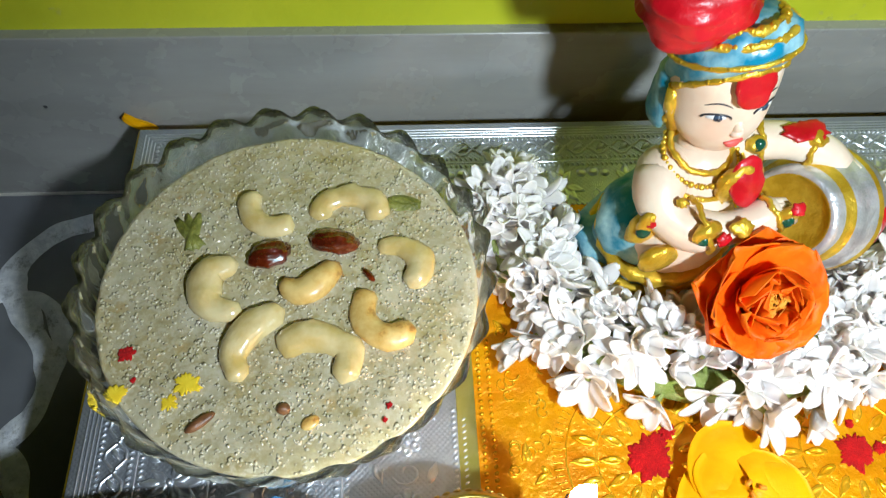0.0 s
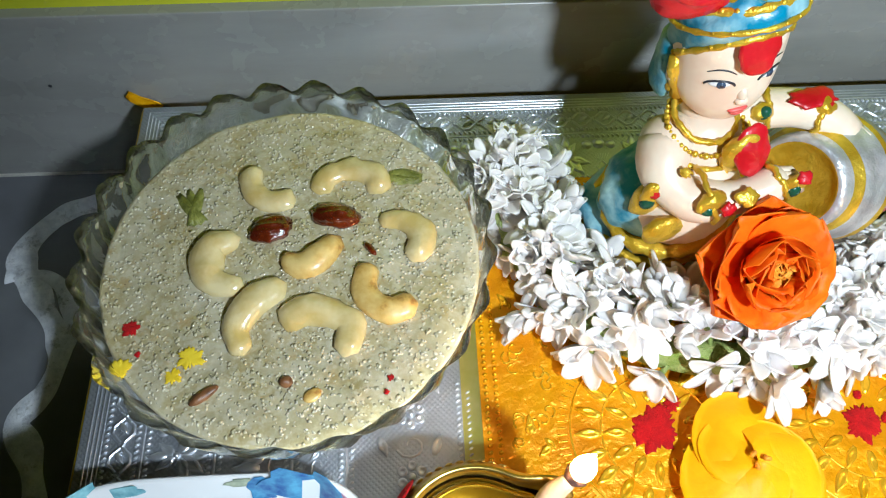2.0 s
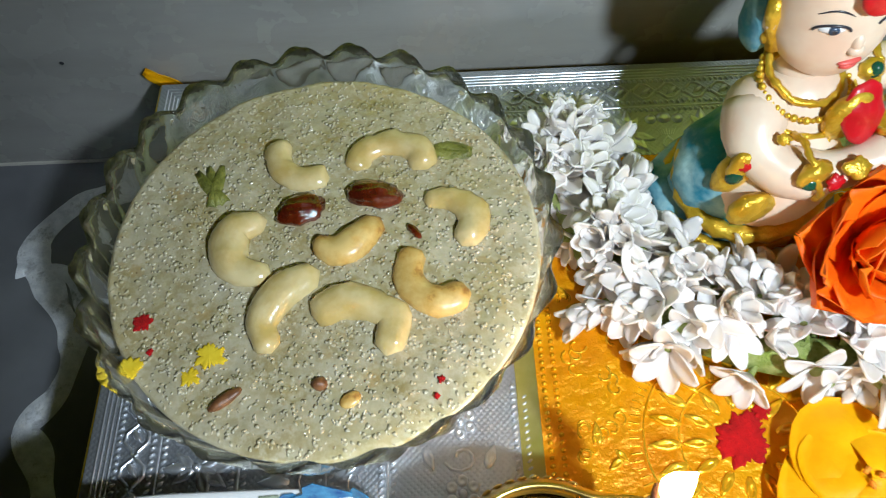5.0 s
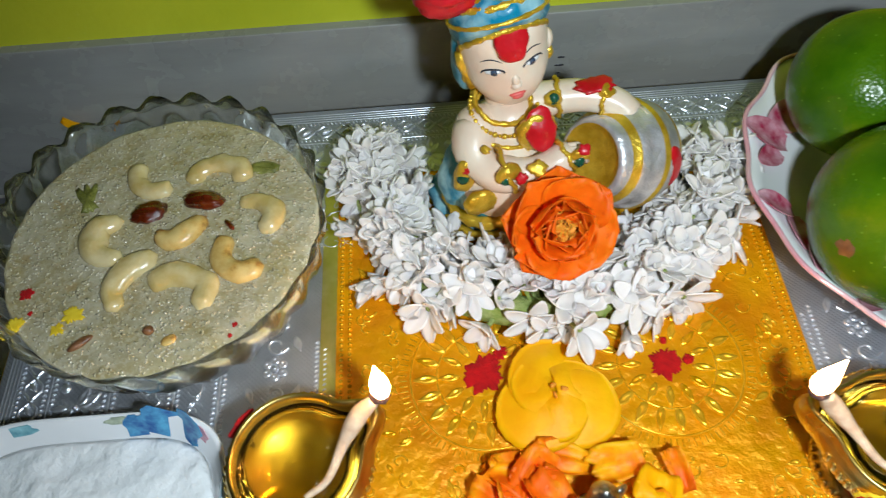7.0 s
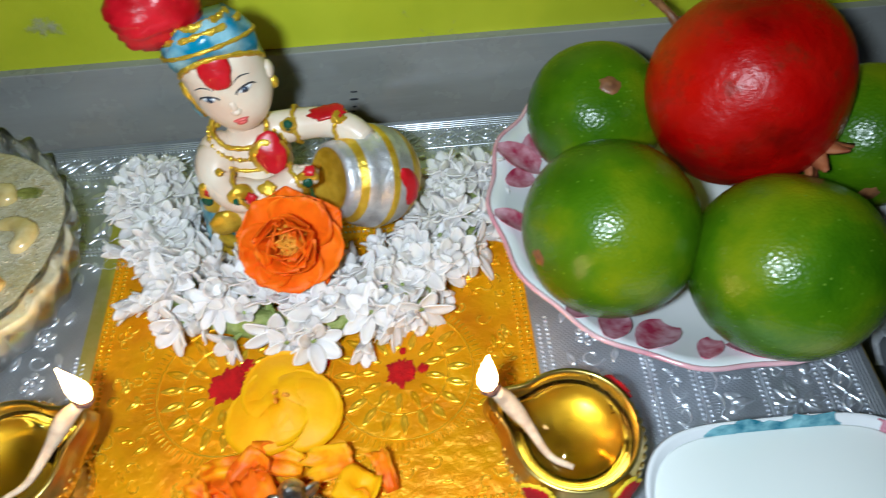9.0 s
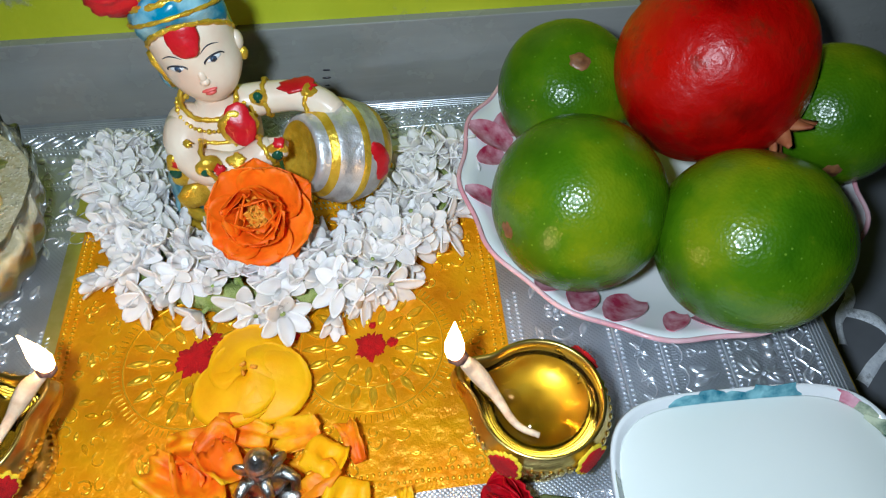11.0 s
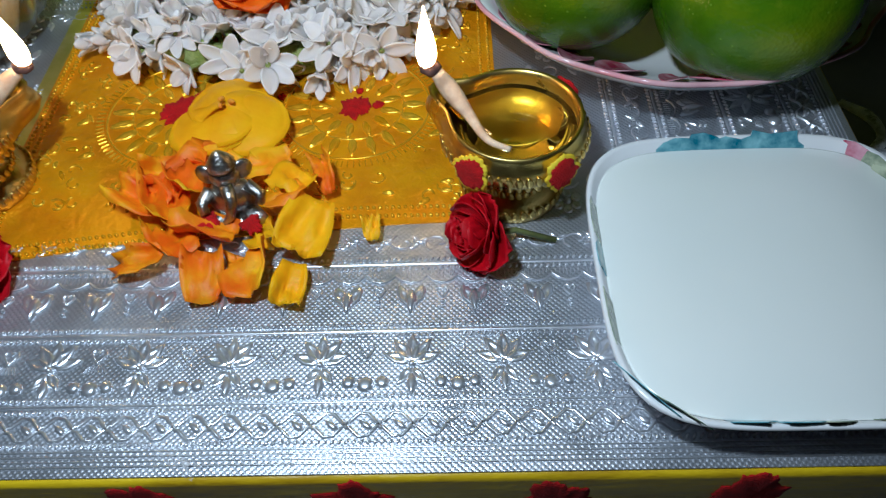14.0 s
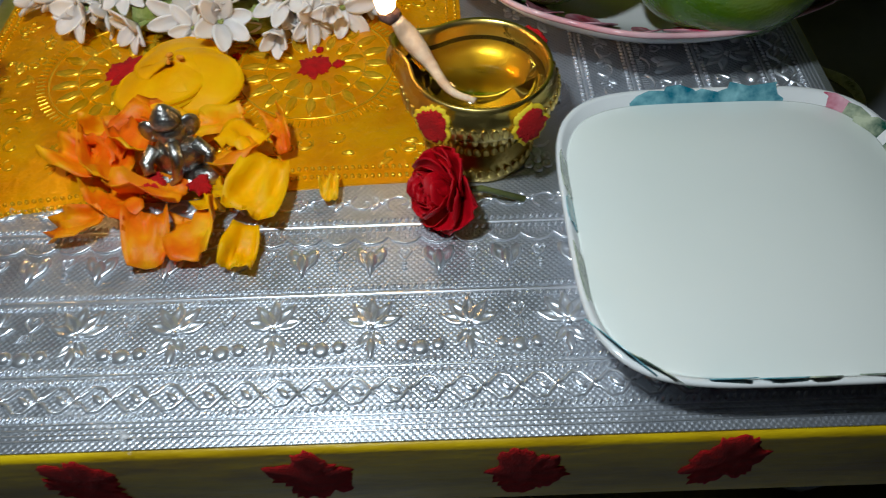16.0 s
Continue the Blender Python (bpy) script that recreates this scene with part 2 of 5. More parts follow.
n = Nodes("lime_rind", (0.1, 0.25, 0.01), 0.25)
c = n.ramp(n.noise(20, 5, 0.55), (0.3, (0.018, 0.085, 0.001)), (0.5, (0.06, 0.155, 0.002)), (0.66, (0.16, 0.225, 0.003)), (0.78, (0.27, 0.28, 0.004)))
c = n.mix(n.ramp(n.noise(75, 6, 0.7), (0.62, 0.0), (0.76, 0.45)), c, (0.2, 0.24, 0.01))
spots = n.ramp(n.voronoi(230), (0.08, 1.0), (0.13, 0.0))
n.colour(n.mix(spots, c, (0.13, 0.25, 0.02))).bump(n.voronoi(650), 0.35, 0.0005)
n.set("Specular IOR Level", 0.4)
M_LIME = n.mat
n = Nodes("pomegranate_rind", (0.4, 0.02, 0.01), 0.24)
c = n.ramp(n.noise(16, 5, 0.6), (0.3, (0.12, 0.001, 0.001)), (0.46, (0.4, 0.001, 0.0006)), (0.75, (0.58, 0.006, 0.001)))
n.colour(n.mix(n.ramp(n.noise(60, 7, 0.75), (0.54, 0.0), (0.7, 0.75)), c, (0.14, 0.018, 0.006))).bump(n.noise(130, 6), 0.7, 0.0014).roughness(n.ramp(n.noise(45, 5), (0.3, 0.2), (0.7, 0.45)))
n.set("Specular IOR Level", 0.3)
M_POM = n.mat
M_POM_CROWN = mottled("dry_crown", (0.25, 0.05, 0.015), (0.4, 0.13, 0.04), 120, 0.7).mat
M_CHINA = mottled("white_china", (0.78, 0.79, 0.8), (0.83, 0.84, 0.85), 12, 0.12, bump=0.0).mat
M_PINK_PRINT = mottled("pink_print", (0.4, 0.03, 0.08), (0.74, 0.42, 0.5), 90, 0.12, bump=0.0).mat
M_PINK_RIM = mottled("pink_rim", (0.7, 0.3, 0.36), (0.8, 0.55, 0.58), 40, 0.12, bump=0.0).mat
M_TEAL_PRINT = mottled("teal_print", (0.0, 0.16, 0.24), (0.3, 0.62, 0.68), 110, 0.12, bump=0.0).mat
M_BLUE_PRINT = mottled("blue_print", (0.01, 0.08, 0.3), (0.1, 0.42, 0.66), 140, 0.12, bump=0.0).mat
M_GREEN_PRINT = mottled("green_print", (0.01, 0.07, 0.05), (0.5, 0.55, 0.4), 130, 0.12, bump=0.0).mat
M_MILK = mottled("milk", (0.8, 0.84, 0.8), (0.84, 0.87, 0.84), 8, 0.15, bump=0.0).mat
M_RICE = mottled("ground_rice", (0.76, 0.78, 0.78), (0.86, 0.87, 0.87), 60, 0.8, bump=0.8, depth=0.002, fine=200).mat
n = mottled("aged_silver", (0.16, 0.15, 0.14), (0.6, 0.58, 0.55), 160, 0.3, 1.0, bump=0.4, depth=0.0008)
M_IDOL = n.mat

M_IVORY = mottled("ivory_glaze", (0.76, 0.56, 0.42), (0.82, 0.73, 0.58), 45, 0.3, bump=0.15).mat
M_TURQUOISE = mottled("turquoise_paint", (0.0, 0.2, 0.33), (0.45, 0.7, 0.72), 70, 0.3, bump=0.5, depth=0.001, fine=200, lo=0.4, hi=0.72).mat
M_STATUE_GOLD = mottled("gold_paint", (0.62, 0.36, 0.02), (0.86, 0.58, 0.06), 120, 0.3, 0.55, bump=0.8, depth=0.0008, fine=420).mat
M_STATUE_SILVER = mottled("silver_paint", (0.55, 0.55, 0.56), (0.78, 0.78, 0.79), 120, 0.36, 0.6, bump=0.8, depth=0.001, fine=260).mat
M_STATUE_RED = mottled("crimson_paint", (0.42, 0.002, 0.006), (0.6, 0.008, 0.018), 80, 0.35, bump=0.6, depth=0.001, fine=160).mat
M_STATUE_DARK = mottled("dark_paint", (0.02, 0.02, 0.025), (0.03, 0.03, 0.04), 80, 0.3, bump=0).mat
M_STATUE_GREEN = mottled("green_stone", (0.005, 0.05, 0.03), (0.01, 0.09, 0.05), 80, 0.15, bump=0).mat
M_STATUE_WHITE = mottled("white_paint", (0.68, 0.68, 0.68), (0.75, 0.75, 0.75), 80, 0.25, bump=0).mat
M_STATUE_BLUE = mottled("blue_grey_paint", (0.03, 0.05, 0.09), (0.05, 0.08, 0.13), 80, 0.2, bump=0).mat
M_STATUE_PINK = mottled("rosy_paint", (0.62, 0.06, 0.05), (0.7, 0.14, 0.12), 80, 0.4, bump=0).mat


# ---- mesh helpers ----
def link_mesh(name, bm, materials, parent=None, label="", smooth=True):
    me = bpy.data.meshes.new(name)
    bm.to_mesh(me)
    bm.free()
    for m in materials if isinstance(materials, (list, tuple)) else [materials]:
        me.materials.append(m)
    for p in me.polygons:
        p.use_smooth = smooth
    ob = new(name, me)
    ob.parent = parent
    if label:
        ob["label"] = label
    return ob


def part(name, bm, material, parent, label="", smooth=True):
    return link_mesh(name, bm, material, parent, label, smooth)


def empty(name, place, label, category, turn=0.0, group="", kind=""):
    ob = new(name)
    ob.matrix_world = pose(*place, 0, 0, turn)
    ob.empty_display_size = 0.01
    return tagged(ob, label, category, group, kind)


def box(bm, lo, hi, bevel=0.0, slot=0):
    made = bmesh.ops.create_cube(bm, size=1)["verts"]
    for v in made:
        v.co = Vector([lo[i] + (v.co[i] + 0.5) * (hi[i] - lo[i]) for i in range(3)])
    faces = {f for v in made for f in v.link_faces}
    for f in faces:
        f.material_index = slot
    if bevel:
        edges = list({e for v in made for e in v.link_edges})
        bmesh.ops.bevel(bm, geom=edges, offset=bevel, segments=3, profile=0.6, affect="EDGES")


def blob(bm, place, size, turn=(0, 0, 0), slot=0, u=20, v=12, wobble=0.0, freq=80.0):
    """An ellipsoid, slightly uneven."""
    m = pose(*place, *turn) @ Matrix.Diagonal((*(size if isinstance(size, tuple) else (size,) * 3), 1))
    made = bmesh.ops.create_uvsphere(bm, u_segments=u, v_segments=v, radius=1, matrix=m)["verts"]
    for f in {f for w in made for f in w.link_faces}:
        f.material_index = slot
    if wobble:
        c = Vector(place)
        for w in made:
            w.co += (w.co - c).normalized() * wobble * noise.noise(w.co * freq)
    return made


def tube(bm, points, radii, sides=10, slot=0, squash=1.0, caps=True):
    """A tapered tube along points."""
    rings, points = [], [Vector(p) for p in points]
    side = None
    for i, p in enumerate(points):
        ahead = (points[min(i + 1, len(points) - 1)] - points[max(i - 1, 0)]).normalized()
        if side is None:
            side = ahead.cross(Vector((0, 0, 1)))
            side = side.normalized() if side.length > 1e-4 else Vector((1, 0, 0))
        side = (side - ahead * side.dot(ahead)).normalized()
        up = side.cross(ahead)
        r = radii[i] if isinstance(radii, (list, tuple)) else radii
        rings.append([bm.verts.new(p + side * math.cos(a) * r + up * math.sin(a) * r * squash) for a in (2 * math.pi * k / sides for k in range(sides))])
    for a, b in zip(rings, rings[1:]):
        for k in range(sides):
            bm.faces.new((a[k], a[(k + 1) % sides], b[(k + 1) % sides], b[k])).material_index = slot
    if caps:
        bm.faces.new(rings[0][::-1]).material_index = slot
        bm.faces.new(rings[-1]).material_index = slot


def lathe(bm, profile, steps=48, slot=0, shape=None, closed=False, place=(0, 0, 0)):
    """Turn (radius, height) pairs round the upright axis; shape(angle, i) scales the radius and lifts the ring."""
    rings = []
    for i, (r, z) in enumerate(profile):
        ring = []
        for k in range(steps):
            a = 2 * math.pi * k / steps
            s, lift = shape(a, i) if shape else (1.0, 0.0)
            ring.append(bm.verts.new((place[0] + math.cos(a) * r * s, place[1] + math.sin(a) * r * s, place[2] + z + lift)))
        rings.append(ring)
    pairs = list(zip(rings, rings[1:])) + ([(rings[-1], rings[0])] if closed else [])
    for a, b in pairs:
        for k in range(steps):
            bm.faces.new((a[k], a[(k + 1) % steps], b[(k + 1) % steps], b[k])).material_index = slot
    return rings


def cap(bm, ring, slot=0, flip=False):
    bm.faces.new(ring[::-1] if flip else ring).material_index = slot


def spline(points, steps):
    """Catmull-Rom through points."""
    p = [Vector(q) for q in points]
    p = [2 * p[0] - p[1]] + p + [2 * p[-1] - p[-2]]
    out = []
    for i in range(1, len(p) - 2):
        for k in range(steps):
            t = k / steps
            a, b, c, d = p[i - 1 : i + 3]
            out.append(0.5 * ((2 * b) + (c - a) * t + (2 * a - 5 * b + 4 * c - d) * t * t + (3 * b - a - 3 * c + d) * t ** 3))
    return out + [p[-2]]


def sheet_solid(bm, place, width, length, cup, curl, m, slot=0, cols=7, rows=7, thick=0.0004, shape=None, ruffle=0.0, seed=0):
    """A thin solid petal, growing along +y from its base, cupped across and curled along; m places it."""
    grid = {}
    for layer in (0, 1):
        for j in range(rows):
            t = j / (rows - 1)
            w = width * (shape(t) if shape else math.sin(math.pi * (0.12 + 0.83 * t)) ** 0.6)
            for i in range(cols):
                s = 2 * i / (cols - 1) - 1
                z = cup * s * s * w + curl * t * t * length
                z += ruffle * noise.noise(Vector((s * 2.2 + seed * 3.1, t * 2.5, seed * 7.7))) * (0.3 + t)
                co = Vector((place[0] + s * w / 2, place[1] + t * length, place[2] + z - layer * thick))
                grid[layer, j, i] = bm.verts.new(m @ co)
    for j in range(rows - 1):
        for i in range(cols - 1):
            a = [(j, i), (j, i + 1), (j + 1, i + 1), (j + 1, i)]
            bm.faces.new([grid[0, *q] for q in a]).material_index = slot
            bm.faces.new([grid[1, *q] for q in reversed(a)]).material_index = slot
    rim = [(0, i) for i in range(cols)] + [(j, cols - 1) for j in range(1, rows)] + [(rows - 1, i) for i in range(cols - 2, -1, -1)] + [(j, 0) for j in range(rows - 2, 0, -1)]
    for a, b in zip(rim, rim[1:] + rim[:1]):
        bm.faces.new((grid[0, *b], grid[0, *a], grid[1, *a], grid[1, *b])).material_index = slot


def powder(bm, place, radius, height, seed, flat=None, spill=0.35, n=72):
    """An uneven daub of powder, with an irregular edge; flat gives its plane."""
    m = flat or Matrix()
    def edge(a):
        d = Vector((math.cos(a) * 1.7 + seed * 5.3, math.sin(a) * 1.7, seed))
        return radius * (0.85 + spill * noise.noise(d) + 0.5 * spill * noise.noise(d * 3.7) + 0.4 * spill * noise.noise(d * 9) + 0.3 * spill * noise.noise(d * 19))
    rings = []
    for k, (f, h) in enumerate(((1.0, -0.0004), (0.97, 0.35), (0.8, 0.7), (0.45, 1.0))):
        ring = []
        for i in range(n):
            a = 2 * math.pi * i / n
            r = edge(a) * f
            hh = h * height * (1 + 0.5 * noise.noise(Vector((a * 2, f * 9, seed)))) if k else -0.0003
            ring.append(bm.verts.new(m @ Vector((place[0] + math.cos(a) * r, place[1] + math.sin(a) * r, place[2] + hh))))
        rings.append(ring)
    for a, b in zip(rings, rings[1:]):
        for i in range(n):
            bm.faces.new((a[i], a[(i + 1) % n], b[(i + 1) % n], b[i]))
    bm.faces.new(rings[-1])
    bm.faces.new(rings[0][::-1])


# ---- the place: floor, walls, skirting ----
FLOOR, WALL_Y, SKIRT = -0.077, 0.268, 0.044


def slab(name, lo, hi, material, label, category, bevel=0.0):
    bm = bmesh.new()
    box(bm, lo, hi, bevel)
    return tagged(link_mesh(name, bm, material, smooth=False), label, category, kind="structure")


slab("floor", (-1.6, -2.6, FLOOR - 0.05), (1.7, WALL_Y + 0.1, FLOOR), M_FLOOR, "dull grey glazed floor tiles", "floor")
slab("wall_north", (-1.6, WALL_Y + 0.006, FLOOR), (1.7, WALL_Y + 0.15, 2.5), M_YELLOW_WALL, "lime yellow painted wall with worn patches", "wall")
slab("wall_west", (-1.75, -2.6, FLOOR), (-1.6, WALL_Y + 0.15, 2.5), M_PLASTER, "pale plaster side wall", "wall")
slab("wall_east", (1.7, -2.6, FLOOR), (1.85, WALL_Y + 0.15, 2.5), M_PLASTER, "pale plaster side wall", "wall")
slab("wall_south", (-1.75, -2.75, FLOOR), (1.85, -2.6, 2.5), M_PLASTER, "pale plaster rear wall", "wall")
slab("ceiling", (-1.75, -2.75, 2.5), (1.85, WALL_Y + 0.15, 2.6), M_PLASTER, "pale plaster ceiling", "ceiling")
slab("baseboard", (-1.6, WALL_Y, FLOOR), (1.7, WALL_Y + 0.02, SKIRT), M_TILE, "grey streaked stone skirting with a satin sheen", "skirting", 0.001)
slab("trim", (-1.6, WALL_Y - 0.001, FLOOR), (1.7, WALL_Y + 0.001, FLOOR + 0.0018), M_PLASTER, "pale cement joint between floor and skirting", "joint")


def ribbon(name, points, width, label, seed, material=M_KOLAM):
    """A line of white powder strewn by hand on the floor."""
    bm = bmesh.new()
    path = spline(points, 10)
    prev = None
    for i, p in enumerate(path):
        d = (path[min(i + 1, len(path) - 1)] - path[max(i - 1, 0)]).normalized()
        s = Vector((-d.y, d.x, 0))
        w = width * (0.8 + 0.5 * noise.noise(p * 60 + Vector((seed, 0, 0))))
        row = [bm.verts.new(p + s * w * f + Vector((0, 0, h))) for f, h in ((-0.5, -0.0003), (-0.3, 0.0006), (0.05, 0.001), (0.3, 0.0006), (0.5, -0.0003))]
        if prev:
            for k in range(4):
                bm.faces.new((prev[k + 1], prev[k], row[k], row[k + 1]))
        prev = row
    return tagged(link_mesh(name, bm, material), label, "powder drawing")


Z = FLOOR + 0.0005
ribbon("powder_drawing", [(-0.17, 0.254, Z), (-0.191, 0.247, Z), (-0.213, 0.238, Z), (-0.229, 0.212, Z), (-0.212, 0.183, Z), (-0.197, 0.158, Z), (-0.199, 0.134, Z), (-0.21, 0.117, Z), (-0.2, 0.1, Z), (-0.19, 0.07, Z)], 0.015, "white rice powder line drawn on the grey floor", 1)
ribbon("powder_drawing", [(-0.235, 0.2, Z), (-0.218, 0.2, Z), (-0.203, 0.192, Z), (-0.193, 0.172, Z), (-0.195, 0.15, Z)], 0.011, "faint white powder curve drawn on the grey floor", 4)
ribbon("powder_drawing", [(0.445, 0.16, Z), (0.458, 0.146, Z), (0.459, 0.128, Z), (0.445, 0.112, Z), (0.44, 0.095, Z)], 0.01, "white rice powder loop on the grey floor", 7)
ribbon("powder_drawing", [(0.45, 0.118, Z), (0.466, 0.11, Z), (0.47, 0.094, Z), (0.455, 0.083, Z), (0.44, 0.07, Z)], 0.009, "white rice powder curl on the grey floor", 9)

# ---- the low board and its foil ----
X0, X1, Y0, Y1, THICK = -0.142, 0.387, -0.095, 0.253, 0.05
board = empty("low_board", (0, 0, 0), "low wooden board covered with pressed silver and gold foil", "board")
bm = bmesh.new()
box(bm, (X0, Y0, -THICK), (X1, Y1, -0.0008), 0.003)
part("slab", bm, M_BOARD, board, "yellow painted wooden slab")
for x, y in ((X0 + 0.025, Y0 + 0.02), (X1 - 0.035, Y0 + 0.02), (X0 + 0.025, Y1 - 0.03), (X1 - 0.035, Y1 - 0.03)):
    bm = bmesh.new()
    lathe_rings = lathe(bm, [(0.009, FLOOR), (0.014, FLOOR + 0.004), (0.0155, FLOOR + 0.012), (0.013, FLOOR + 0.02), (0.015, -THICK + 0.001)], 16, place=(x, y, 0))
    cap(bm, lathe_rings[0], flip=True)
    cap(bm, lathe_rings[-1])
    part("foot", bm, M_FOOT, board, "short dark turned foot")
bm = bmesh.new()
box(bm, (X0 + 0.002, Y0 + 0.002, -0.0008), (X1 - 0.002, Y1 - 0.002, 0.0), 0.0003)
silver_foil = part("silver_foil", bm, M_SILVER, board, "silver foil pressed with a fine dotted ground")
GX0, GX1, GY1 = 0.016, 0.231, 0.2
bm = bmesh.new()
outline = [(GX0, -0.008), (0.07, 0.001), (0.13, 0.005), (0.19, 0.009), (GX1, 0.01), (GX1, GY1), (GX0, GY1)]
lower = [bm.verts.new((x, y, -0.0002)) for x, y in outline]
upper = [bm.verts.new((x, y, 0.0006)) for x, y in outline]
bm.faces.new(upper)
for i in range(len(outline)):
    j = (i + 1) % len(outline)
    bm.faces.new((lower[i], lower[j], upper[j], upper[i]))
gold_foil = part("gold_foil", bm, M_GOLD, board, "orange gold foil panel in the middle", False)


class Relief:
    """Collects low raised ornaments into one mesh."""

    def __init__(self):
        self.verts, self.faces = [], []

    def put(self, m, pts, faces):
        base = len(self.verts)
        ca, sa, cx, cy, z = m
        self.verts += [(cx + x * ca - y * sa, cy + x * sa + y * ca, z + h) for x, y, h in pts]
        self.faces += [tuple(base + i for i in f) for f in faces]

    def dome(self, x, y, rx, ry, turn, h, z=0.0, n=10, point=0.0, hollow=False):
        """A raised oval; point sharpens its +y end, hollow sinks its middle."""
        pts = []
        h *= 1.5
        for f, hh in ((1.0, -0.0002), (0.78, h), (0.35, h * (0.25 if hollow else 1.25))):
            for k in range(n):
                a = 2 * math.pi * k / n
                c, s = math.cos(a), math.sin(a)
                w = 1 - point * max(0.0, s) ** 1.0
                pts.append((rx * f * c * w, ry * f * s, hh))
        pts.append((0, 0, h * (0.1 if hollow else 1.3)))
        faces = [(r * n + k, r * n + (k + 1) % n, (r + 1) * n + (k + 1) % n, (r + 1) * n + k) for r in (0, 1) for k in range(n)]
        faces += [(2 * n + k, 2 * n + (k + 1) % n, 3 * n) for k in range(n)]
        self.put((math.cos(turn), math.sin(turn), x, y, z), pts, faces)

    def ridge(self, path, w, h, z=0.0):
        """A narrow raised line along 2D points."""
        pts, faces = [], []
        for i, (x, y) in enumerate(path):
            ax, ay = path[max(i - 1, 0)]
            bx, by = path[min(i + 1, len(path) - 1)]
            d = math.hypot(bx - ax, by - ay) or 1.0
            nx, ny = -(by - ay) / d * w / 2, (bx - ax) / d * w / 2
            pts += [(x + nx, y + ny, -0.0002), (x + nx * 0.4, y + ny * 0.4, h), (x - nx * 0.4, y - ny * 0.4, h), (x - nx, y - ny, -0.0002)]
            if i:
                q = 4 * i
                faces += [(q - 4 + k, q + k, q + k + 1, q - 4 + k + 1) for k in range(3)]
        self.put((1, 0, 0, 0, z), pts, faces)

    def object(self, name, material, parent, label):
        me = bpy.data.meshes.new(name)
        me.from_pydata(self.verts, [], self.faces)
        me.materials.append(material)
        for p in me.polygons:
            p.use_smooth = True
        ob = new(name, me)
        ob.parent = parent
        ob["label"], ob["kind"] = label, "stuff"
        return ob


